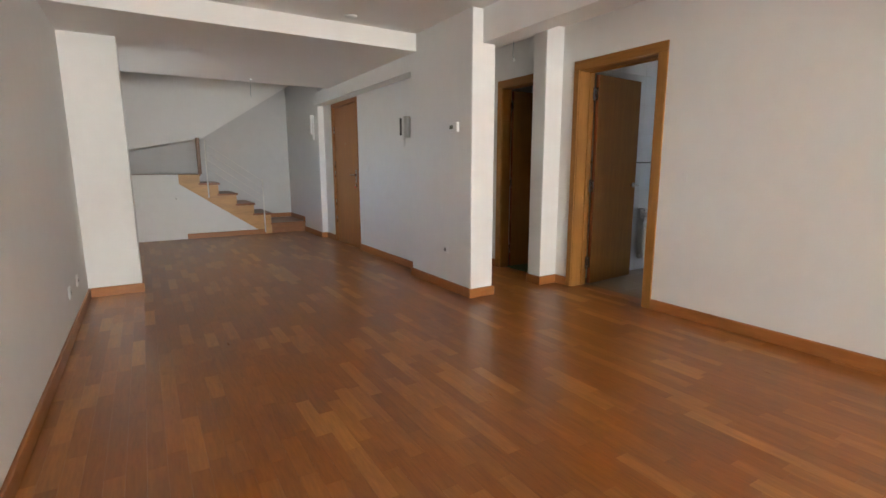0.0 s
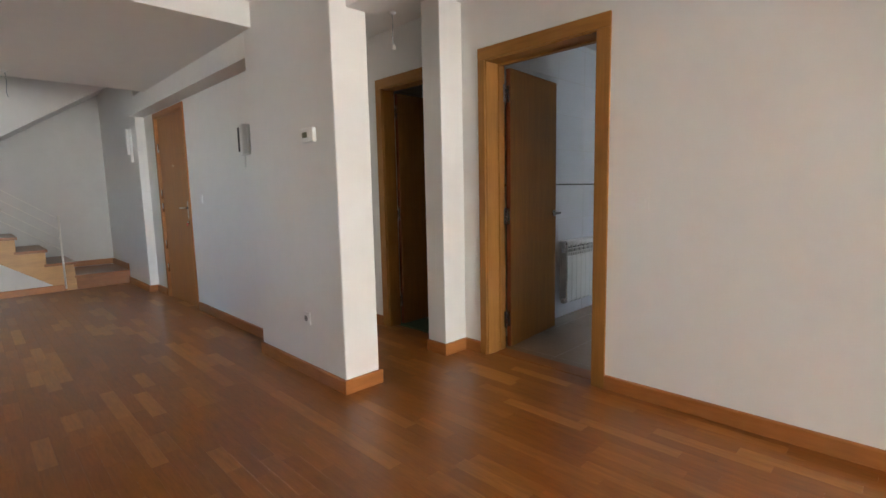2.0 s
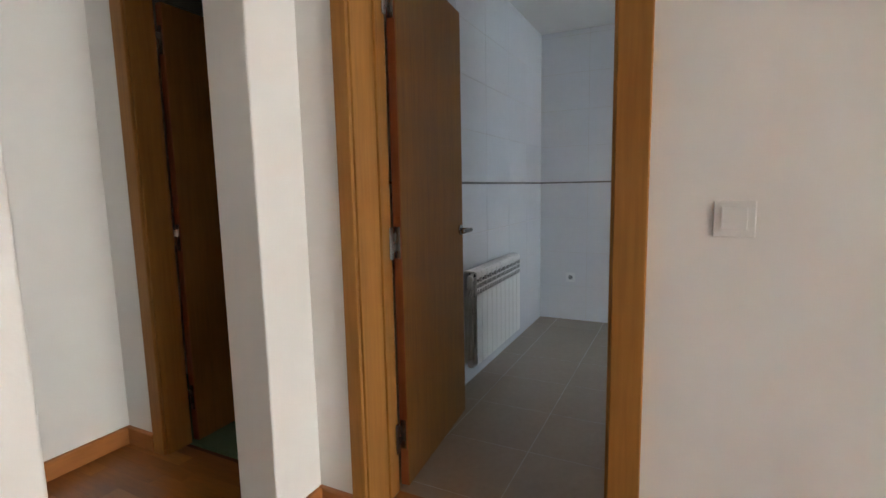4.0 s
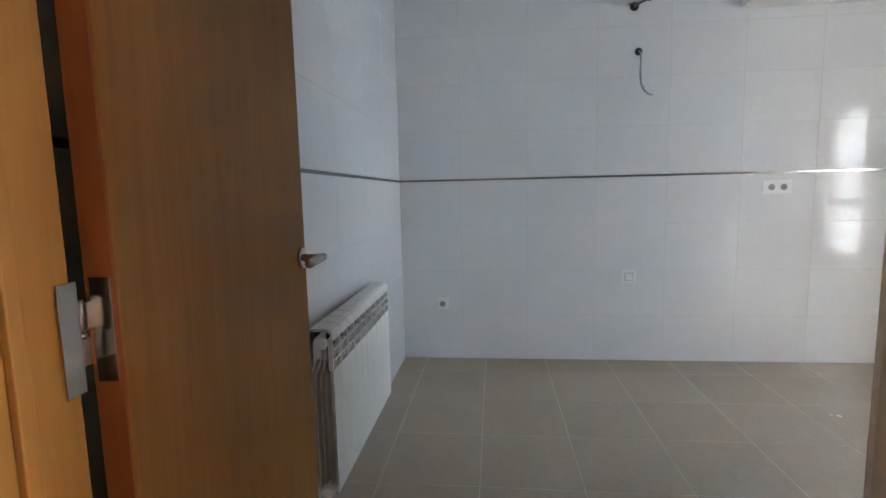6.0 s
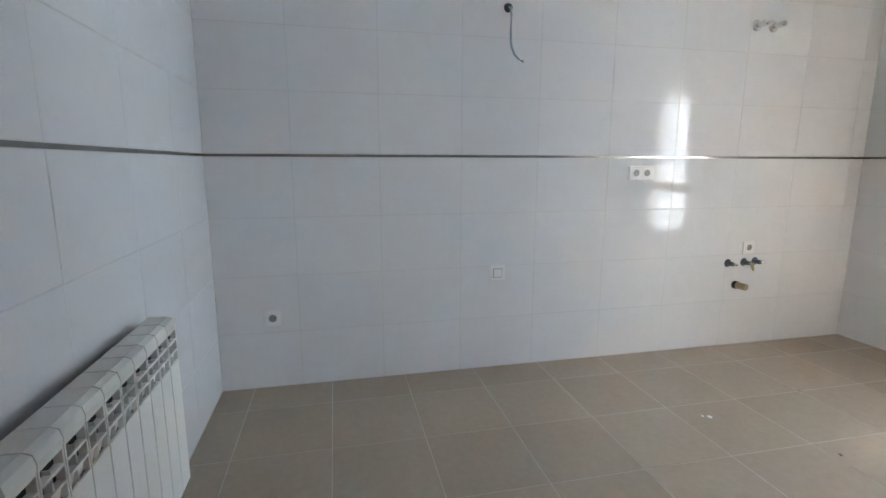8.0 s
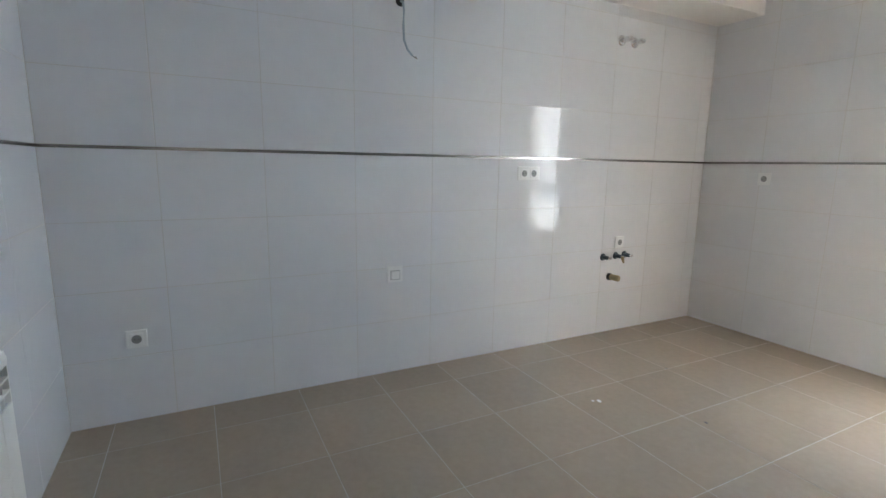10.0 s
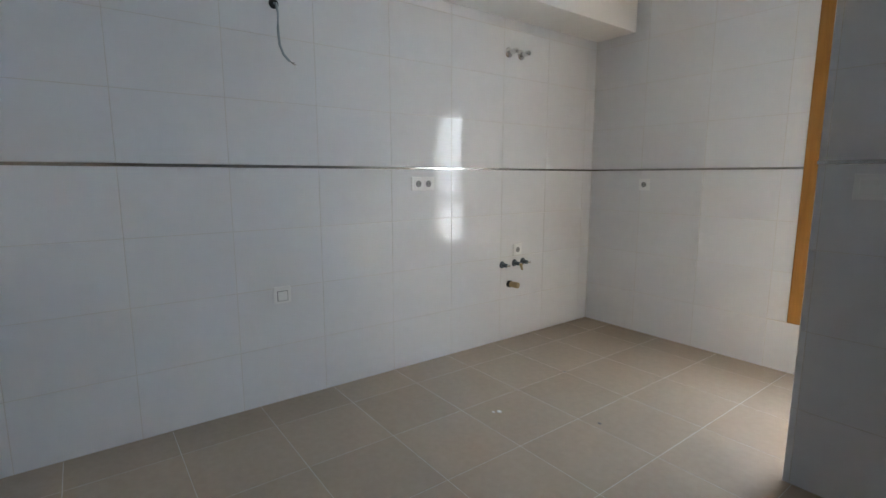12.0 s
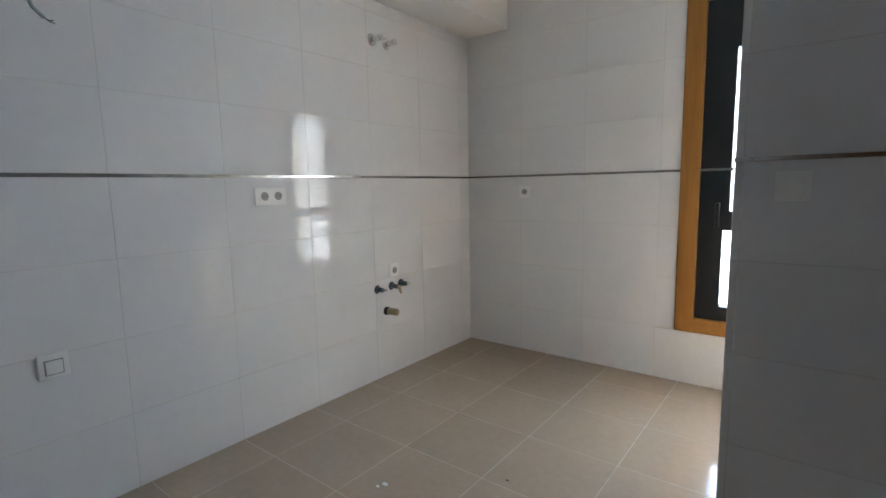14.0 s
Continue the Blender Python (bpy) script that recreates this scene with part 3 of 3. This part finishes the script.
phone = thing("wall_phone", face("x", -1, 9.10, 2.715, 1.80), "narrow white wall handset beside the stair", "wall phone")
part("body", bm_box(-0.04, 0, -0.20, 0.04, 0.03, 0.20, 0.008), PLASTIC, phone)
part("handset", bm_box(-0.025, 0.028, -0.11, 0.025, 0.06, 0.20, 0.012), PLASTIC, phone)


# ---- radiator ----
def radiator(m, n, label, pitch=0.08, h=0.575):
    """An aluminium section radiator: local x along the wall, y out of it, z up from its foot."""
    o = thing("radiator", m, label, "radiator")
    for i in range(n):
        x0, x1 = i * pitch + 0.0014, (i + 1) * pitch - 0.0014
        xm = (x0 + x1) / 2
        sec = part("section", bm_box(x0, 0.078, 0.03, x1, 0.084, h - 0.135, 0.0015), ENAMEL, o)
        part("column", bm_rod((xm, 0.045, 0.02), (xm, 0.045, h - 0.02), 0.012, seg=10), ENAMEL, sec, smooth=True)
        for k, yy in enumerate((0.002, 0.020, 0.038, 0.056)):
            bend = [(0, 0.03), (0, h - 0.175), (0.004, h - 0.150), (0.012, h - 0.128), (0.021 - 0.002 * k, h - 0.108)]
            fin = [(yy + p, q) for p, q in bend] + [(yy + 0.003 + p, q - 0.002) for p, q in bend[::-1]]
            part("fin", bm_prism(fin, "x", x0 + 0.002, x1 - 0.002), ENAMEL, sec)
        part("rib", bm_box(xm - 0.0015, 0.004, 0.03, xm + 0.0015, 0.08, h - 0.06), ENAMEL, sec)
        for zz in (0.03, h - 0.045):
            part("header", bm_rod((x0, 0.045, zz), (x1, 0.045, zz), 0.024, seg=14), ENAMEL, sec, smooth=True)
        cap = [(0.004, h - 0.012), (0.004, h - 0.006), (0.012, h), (0.066, h), (0.080, h - 0.006), (0.0845, h - 0.022), (0.0845, h - 0.034), (0.079, h - 0.034), (0.076, h - 0.016), (0.064, h - 0.010), (0.012, h - 0.010)]
        part("cap", bm_prism(cap, "x", x0, x1), ENAMEL, sec)
        # Black sheet gives the grille openings their shade.
        part("grille_shade", bm_box(x0 + 0.001, 0.0645, h - 0.145, x1 - 0.001, 0.066, h - 0.014), BLACK, sec, "black sheet for the shade inside the grille")
        for k in range(3):
            zz = h - 0.104 + k * 0.033
            part("grille_bar", bm_box(x0, 0.067, zz - 0.003, x1, 0.0835, zz + 0.003, 0.001), ENAMEL, sec)
        for xx in (x0, x1 - 0.005):
            part("grille_post", bm_box(xx, 0.067, h - 0.136, xx + 0.005, 0.0835, h - 0.033, 0.001), ENAMEL, sec)
    for xx in (0.0, n * pitch):
        s = -1 if xx == 0 else 1
        for zz in (0.03, h - 0.045):
            part("plug", bm_rod((xx, 0.045, zz), (xx + s * 0.012, 0.045, zz), 0.021, 0.019, seg=20, bevel=0.002), ENAMEL, o, smooth=True)
    v = part("valve", bm_rod((-0.012, 0.045, 0.03), (-0.05, 0.045, 0.03), 0.012, seg=14), CHROME, o, "chrome radiator valve", True)
    part("valve_pipe", bm_tube([(-0.045, 0.045, 0.03), (-0.045, 0.03, 0.03), (-0.045, -0.028, 0.03)], 0.008), CHROME, v)
    part("valve_knob", bm_rod((-0.052, 0.045, 0.03), (-0.09, 0.045, 0.03), 0.015, 0.012, seg=16, bevel=0.003), PLASTIC, v, smooth=True)
    for xx in (0.16, n * pitch - 0.16):
        part("bracket", bm_box(xx - 0.012, -0.029, h - 0.075, xx + 0.012, 0.01, h - 0.03, 0.002), GREY_PLASTIC, o)
    return o


radiator(pose(5.70, KY1 - 0.030, 0.135, 0, 0, 180), 10, "white enamelled aluminium section radiator on the tiled wall")
radiator(pose(XW + 0.030, 9.72, 0.12, 0, 0, -90), 9, "white section radiator on the painted wall beside the stair")


# ---- kitchen plumbing and wires ----
def tap(m, label, colour=DARK_METAL):
    """A stop valve stub: rose, body and square spindle."""
    o = thing("stop_valve", m, label, "valve", "sink valves")
    part("rose", bm_rod((0, 0, 0), (0, 0.008, 0), 0.027, 0.02, seg=24, bevel=0.002), DARK_METAL, o, smooth=True)
    part("body", bm_rod((0, 0.007, 0), (0, 0.045, 0), 0.014, seg=18, bevel=0.002), colour, o, smooth=True)
    part("outlet", bm_rod((0, 0.032, 0), (-0.028, 0.052, -0.004), 0.009, 0.007, seg=14, bevel=0.001), CHROME, o, smooth=True)
    return o


tap(face("x", -1, 1.425, KX1, 0.548), "dark chrome stop valve stub on kitchen tiles")
t2 = tap(face("x", -1, 1.305, KX1, 0.550), "dark chrome stop valve with a pointed outlet")
part("spout", bm_rod((-0.012, 0.05, 0.0), (-0.02, 0.06, -0.045), 0.013, 0.006, seg=12), BRASS, t2, "brass pointed spout", True)
tap(face("x", -1, 1.222, KX1, 0.553), "small dark pipe stub on kitchen tiles")
waste = thing("waste_pipe", face("x", -1, 1.36, KX1, 0.405), "brownish capped waste pipe stub", "pipe")
part("pipe", bm_rod((0, 0, 0), (-0.012, 0.085, 0), 0.021, seg=20, bevel=0.003), BRASS, waste, smooth=True)
part("collar", bm_rod((0, 0, 0), (-0.003, 0.022, 0), 0.025, seg=20, bevel=0.002), BLACK, waste, smooth=True)
for yy in (1.40, 1.285):
    hv = thing("boiler_valve", face("x", -1, yy, KX1, 1.965), "chrome angle valve for a boiler on the tiles", "valve", "boiler valves")
    part("rose", bm_rod((0, 0, 0), (0, 0.010, 0), 0.034, 0.026, seg=28, bevel=0.002), CHROME, hv, smooth=True)
    part("body", bm_rod((0, 0.008, 0), (0, 0.055, 0), 0.015, seg=18, bevel=0.002), CHROME, hv, smooth=True)
    part("knob", bm_rod((0, 0.045, 0), (0, 0.078, 0.0), 0.019, 0.016, seg=20, bevel=0.003), CHROME, hv, smooth=True)
    part("nut", bm_rod((0, 0.035, 0), (-0.03, 0.052, 0.006), 0.011, seg=6), CHROME, hv)

cable = thing("hanging_cable", face("x", -1, 2.935, KX1, 1.96), "grey electric cable hanging from a hole in the tiles", "cable")
part("grommet", bm_rod((0, -0.001, 0), (0, 0.012, 0), 0.024, 0.018, seg=18), BLACK, cable)
part("sheath", bm_tube([(0, 0.005, 0), (0.0, 0.035, -0.008), (-0.003, 0.045, -0.05), (0.0, 0.045, -0.12), (-0.004, 0.045, -0.19), (-0.02, 0.05, -0.235), (-0.045, 0.055, -0.262)], 0.006), WIRE_BLUE, cable)
for k, mm in enumerate((WIRE, COPPER, PLASTIC)):
    part("core", bm_tube([(-0.043, 0.055, -0.26), (-0.055 - 0.006 * k, 0.056, -0.268 - 0.004 * k), (-0.068 - 0.004 * k, 0.058, -0.266 - 0.010 * k)], 0.0022), mm, cable)
stubw = thing("cable_stub", face("x", -1, 2.965, KX1, 2.225), "short dark cable ends in a wall hole", "cable")
part("hole", bm_rod((0, -0.001, 0), (0, 0.004, 0), 0.026, seg=18), BLACK, stubw)
part("wire", bm_tube([(0, 0, 0), (-0.005, 0.04, 0.0), (-0.05, 0.07, 0.012), (-0.075, 0.075, 0.006)], 0.008), COPPER, stubw)
part("wire", bm_tube([(0, 0, 0), (0.005, 0.05, 0.0), (0.05, 0.06, -0.006)], 0.005), WIRE, stubw)


def drop_wire(x, y, z, n, label):
    o = thing("ceiling_wire", pose(x, y, z), label, "cable", "ceiling wires")
    part("rose", bm_rod((0, 0, 0.0), (0, 0, -0.012), 0.03, 0.02, seg=18), PLASTIC, o, smooth=True)
    part("wire", bm_tube([(0, 0, -0.01), (0.004, 0.002, -n * 0.4), (-0.006, 0, -n * 0.8), (0.004, 0.003, -n)], 0.004), WIRE_BLUE, o)
    part("connector", bm_box(-0.008, -0.008, -n - 0.03, 0.016, 0.010, -n, 0.002), PLASTIC, o)


drop_wire(1.54, 7.9, H2, 0.22, "grey lamp wire hanging from the lowered ceiling")
drop_wire(3.50, 4.95, H, 0.22, "grey lamp wire hanging from the hall ceiling")
rosette = thing("ceiling_cover", pose(1.90, 5.21, H), "round white flat cover on the ceiling", "ceiling cover")
part("disc", bm_rod((0, 0, 0), (0, 0, -0.008), 0.055, 0.05, seg=28), PLASTIC, rosette, smooth=True)

# ---- crumbs on the kitchen floor ----
for k, (cx, cy, mm, rr, lab) in enumerate(((5.90, 2.17, PLASTIC, 0.010, "white plastic scrap"), (5.915, 2.195, PLASTIC, 0.006, "white plastic scrap"), (6.03, 1.51, WIRE, 0.006, "dark crumb"), (5.53, 1.87, WIRE, 0.007, "dark crumb"))):
    bm = bmesh.new()
    bmesh.ops.create_icosphere(bm, subdivisions=1, radius=rr)
    for v in bm.verts:
        v.co = Vector((v.co.x * 1.5, v.co.y, (v.co.z + rr) * 0.35)) * (1 + 0.25 * noise.noise(v.co * 300 + Vector((k, 0, 0))))
    o = tagged(part("scrap", bm, mm), lab + " lying on the beige floor tiles", "scrap", "floor scraps")
    o.location = (cx, cy, 0.0)

# ---- windows ----
w1 = thing("window_1", Matrix.Identity(4), "tall dark aluminium window with a varnished wood casing", "window")
w1["kind"] = "structure"
for nm, b in (("casing", (5.155, KY0 - 0.03, 0.305, 5.25, KY0 + 0.014, 2.17)), ("casing", (4.22, KY0 - 0.03, 0.305, 4.315, KY0 + 0.014, 2.17))):
    part(nm, bm_box(*b, 0.004), OAK, w1, "orange varnished wood casing")
part("casing", bm_box(4.315, KY0 - 0.03, 0.305, 5.155, KY0 + 0.013, 0.385, 0.004), OAK_X, w1, "orange varnished wood casing")
part("casing", bm_box(4.315, KY0 - 0.03, 2.075, 5.155, KY0 + 0.013, 2.17, 0.004), OAK_X, w1, "orange varnished wood casing")
part("window_frame", bm_wall("y", KY0 - 0.09, KY0 - 0.02, 4.315, 5.155, 0.385, 2.075, [(4.375, 5.095, 0.425, 1.86)]), ALU, w1, "dark aluminium frame")
sash = part("sash", bm_wall("y", KY0 - 0.075, KY0 - 0.002, 4.37, 5.10, 0.42, 1.865, [(4.44, 5.035, 0.465, 0.885), (4.44, 5.008, 0.985, 1.82)]), ALU, w1, "dark aluminium sash")
part("handle", bm_box(5.05, KY0 - 0.004, 0.90, 5.07, KY0 + 0.035, 1.03, 0.004), ALU, sash)
for z0, z1 in ((0.46, 0.89), (0.98, 1.825)):
    p = part("pane", bm_box(4.435, KY0 - 0.045, z0, 5.04, KY0 - 0.041, z1), GLASS, w1, "clear glass")
    p.visible_shadow = False
w2 = thing("window_2", Matrix.Identity(4), "wide window with white frame in the living room", "window")
w2["kind"] = "structure"
part("window_frame", bm_wall("y", -6.60, -6.53, 0.35, 2.55, 0.1, 2.3, [(0.41, 1.42, 0.16, 2.24), (1.48, 2.49, 0.16, 2.24)]), ALU, w2)
for a, b in ((0.405, 1.425), (1.475, 2.495)):
    p = part("pane", bm_box(a, -6.568, 0.155, b, -6.564, 2.245), GLASS, w2, "clear glass")
    p.visible_shadow = False

# Unseen window, added so that fill light reaches the hall and stair.
w3 = thing("fill_window", Matrix.Identity(4), "unseen dark-framed window added to light the stair hall", "window")
w3["kind"] = "structure"
part("window_frame", bm_wall("x", XW - 0.10, XW - 0.04, 7.1, 7.9, 1.1, 2.1, [(7.15, 7.85, 1.15, 2.05)]), ALU, w3)
p = part("pane", bm_box(XW - 0.07, 7.145, 1.145, XW - 0.066, 7.855, 2.055), GLASS, w3, "clear glass")
p.visible_shadow = False

# ---- outside ----
g = structure("ground", bm_box(-300, -300, -0.6, 300, 300, -0.13), EARTH, "pale paved ground outside", "ground")
house = thing("apartment_house", pose(4, -14, -0.13), "sunlit peach-rendered house across the street", "house")
part("wall", bm_wall("y", -0.3, 0.0, -9, 9, 0, 7.5, [(-7 + 2.6 * i, -5.8 + 2.6 * i, 1.0 + 3 * j, 2.4 + 3 * j) for i in range(6) for j in range(2)]), PLASTER, house)
part("roof", bm_prism([(0.5, 7.45), (-3.5, 9.4), (-7.5, 7.45)], "x", -9.4, 9.4), SLATE, house)
part("rear", bm_box(-9, -7, 0, 9, -0.31, 7.4), PLASTER, house)
for i in range(6):
    for j in range(2):
        wi = part("window", bm_wall("y", -0.22, -0.16, -7 + 2.6 * i, -5.8 + 2.6 * i, 1.0 + 3 * j, 2.4 + 3 * j, [(-6.92 + 2.6 * i, -5.88 + 2.6 * i, 1.08 + 3 * j, 2.32 + 3 * j)]), ALU, house)
        part("pane", bm_box(-6.93 + 2.6 * i, -0.20, 1.07 + 3 * j, -5.87 + 2.6 * i, -0.19, 2.33 + 3 * j), GREY_PLASTIC, wi)


# ---- pieces: wall tiles ----
PIECES = {}


def piece_mesh(key, w, d, h, axis, mat, chamfer=0.0012):
    """A piece with chamfered face edges, face towards +axis at 0, centred across it; alike pieces share it."""
    k = (key, round(w, 3), round(h, 3), axis)
    if k in PIECES:
        return PIECES[k]
    c = chamfer
    rings = [(-d, 0), (-c, 0), (0, c)]
    verts = []
    for depth, inset in rings:
        a, b = w / 2 - inset, h / 2 - inset
        for p, q in ((-a, -b), (a, -b), (a, b), (-a, b)):
            verts.append({"x": (depth, p, q), "-x": (-depth, -p, q), "y": (-p, depth, q), "-y": (p, -depth, q), "z": (p, q, depth)}[axis])
    faces = [(8, 9, 10, 11)]
    for r in (0, 4):
        for i in range(4):
            j = (i + 1) % 4
            faces.append((r + i, r + j, r + 4 + j, r + 4 + i))
    me = bpy.data.meshes.new(key)
    me.from_pydata(verts, [], faces)
    me.materials.append(mat)
    PIECES[k] = me
    return me


rng = random.Random(7)
STRIP0, STRIP1 = 1.2, 1.213
ROWS = [(0.0, 0.3), (0.3, 0.6), (0.6, 0.9), (0.9, STRIP0), (STRIP1, 1.513), (1.513, 1.813), (1.813, 2.113), (2.113, 2.413), (2.413, 2.455)]


def tile_wall(wall, axis, at, u0, u1, joint, pitch, holes=(), top=H):
    """Glazed tiles on a wall whose tile face lies at `at`; holes (u0, u1, z0, z1) stay free."""
    g = 0.0022
    first = joint - math.ceil((joint - u0) / pitch) * pitch
    cuts = [first + pitch * i for i in range(60)]
    for a, b in cells(u0, u1, cuts):
        for z0, z1 in ROWS:
            z1 = min(z1, top)
            if z1 - z0 < 0.02:
                continue
            spans = [(a, b, z0, z1)]
            for h in holes:
                nxt = []
                for s in spans:
                    if s[1] <= h[0] or s[0] >= h[1] or s[3] <= h[2] or s[2] >= h[3]:
                        nxt.append(s)
                        continue
                    if s[2] < h[2]:
                        nxt.append((s[0], s[1], s[2], h[2]))
                    if s[3] > h[3]:
                        nxt.append((s[0], s[1], h[3], s[3]))
                    lo, hi = max(s[2], h[2]), min(s[3], h[3])
                    if s[0] < h[0]:
                        nxt.append((s[0], h[0], lo, hi))
                    if s[1] > h[1]:
                        nxt.append((h[1], s[1], lo, hi))
                spans = nxt
            for s in spans:
                w, h = s[1] - s[0] - g, s[3] - s[2] - g
                if w < 0.012 or h < 0.012:
                    continue
                o = new("tile", piece_mesh("tile", w, 0.007, h, axis, TILE))
                o.parent = wall
                um, zm = (s[0] + s[1]) / 2, (s[2] + s[3]) / 2
                o.location = (at, um, zm) if "x" in axis else (um, at, zm)
                t1, t2 = rng.gauss(0, 0.0011), rng.gauss(0, 0.0011)
                o.rotation_euler = (0, t1, t2) if "x" in axis else (t1, 0, t2)
    if "x" in axis:
        s = -1 if "-" in axis else 1
        bm = bm_box(at - 0.004, u0, STRIP0, at + 0.004, u1, STRIP1, 0.001)
    else:
        bm = bm_box(u0, at - 0.004, STRIP0, u1, at + 0.004, STRIP1, 0.001)
    structure("trim_steel_strip", bm, STRIP, "thin brushed steel strip set between wall tiles", "trim")


tile_wall(wall_kb, "-x", KX1, KY0, KY1, 1.875, 0.4345)
tile_wall(wall_kl, "-y", KY1, KX0, KX1, 5.80, 0.44)
tile_wall(wall_kw, "y", KY0, KX0, KX1, 5.80, 0.443, [(4.22, 5.25, 0.305, 2.17)])
tile_wall(wall_ks, "y", 1.675, KX0, 4.8465, 4.385, 0.44)
tile_wall(wall_ks, "x", 4.848, 1.557, 1.6735, 1.0, 0.44)
tile_wall(wall_kd, "x", KX0 + 0.003, 1.68, 3.385, 1.875, 0.4345)

# ---- pieces: kitchen floor tiles ----
for a, b in cells(KX0, KX1, [6.43 - 0.4035 * i for i in range(8)]):
    for c, d in cells(KY0, KY1, [4.29 - 0.3965 * i for i in range(11)]):
        o = new("tile", piece_mesh("floor_tile", b - a - 0.003, 0.008, d - c - 0.003, "z", FTILE, 0.0008))
        o.parent = floor_k
        o.location = ((a + b) / 2, (c + d) / 2, 0)
        o.rotation_euler = (rng.gauss(0, 0.0006), rng.gauss(0, 0.0006), 0)

# ---- pieces: parquet strips ----
floor_living = bpy.data.objects["floor"]
SW = 0.0705
rest_v, rest_f = [], []
singles = 0
for i in range(int((3.76 - XW) / SW) + 1):
    x0 = XW + i * SW
    x1 = min(x0 + SW, 3.80)
    y = -6.5 - rng.random() * 0.5
    while y < SY0 + 0.02:
        ln = rng.choice((0.24, 0.30, 0.36, 0.42, 0.48))
        a, b = max(y, -6.5), min(y + ln, SY0 + 0.02)
        y += ln
        if b - a < 0.02 or (x0 > PX1 + 0.1 and a > 5.7):
            continue
        w, h = x1 - x0 - 0.0003, b - a - 0.0003
        cx, cy = (x0 + x1) / 2, (a + b) / 2
        if 0.55 < cx < 3.5 and 2.15 < cy < 4.45 and singles < 298:
            singles += 1
            o = new("parquet_strip", piece_mesh("parquet_strip", w, 0.012, h, "z", PARQUET, 0.0002))
            o.parent = floor_living
            o.location = (cx, cy, 0)
        else:
            base = len(rest_v)
            for depth, inset in ((-0.012, 0), (-0.0002, 0), (0, 0.0002)):
                p, q = w / 2 - inset, h / 2 - inset
                rest_v += [(cx - p, cy - q, depth), (cx + p, cy - q, depth), (cx + p, cy + q, depth), (cx - p, cy + q, depth)]
            rest_f.append((base + 8, base + 9, base + 10, base + 11))
            for r in (0, 4):
                for k in range(4):
                    j = (k + 1) % 4
                    rest_f.append((base + r + k, base + r + j, base + r + 4 + j, base + r + 4 + k))
me = bpy.data.meshes.new("parquet_strips")
me.from_pydata(rest_v, [], rest_f)
me.materials.append(PARQUET)
rest = new("parquet_strips", me)
rest.parent = floor_living
tagged(rest, "lacquered reddish-brown parquet strips", kind="stuff")
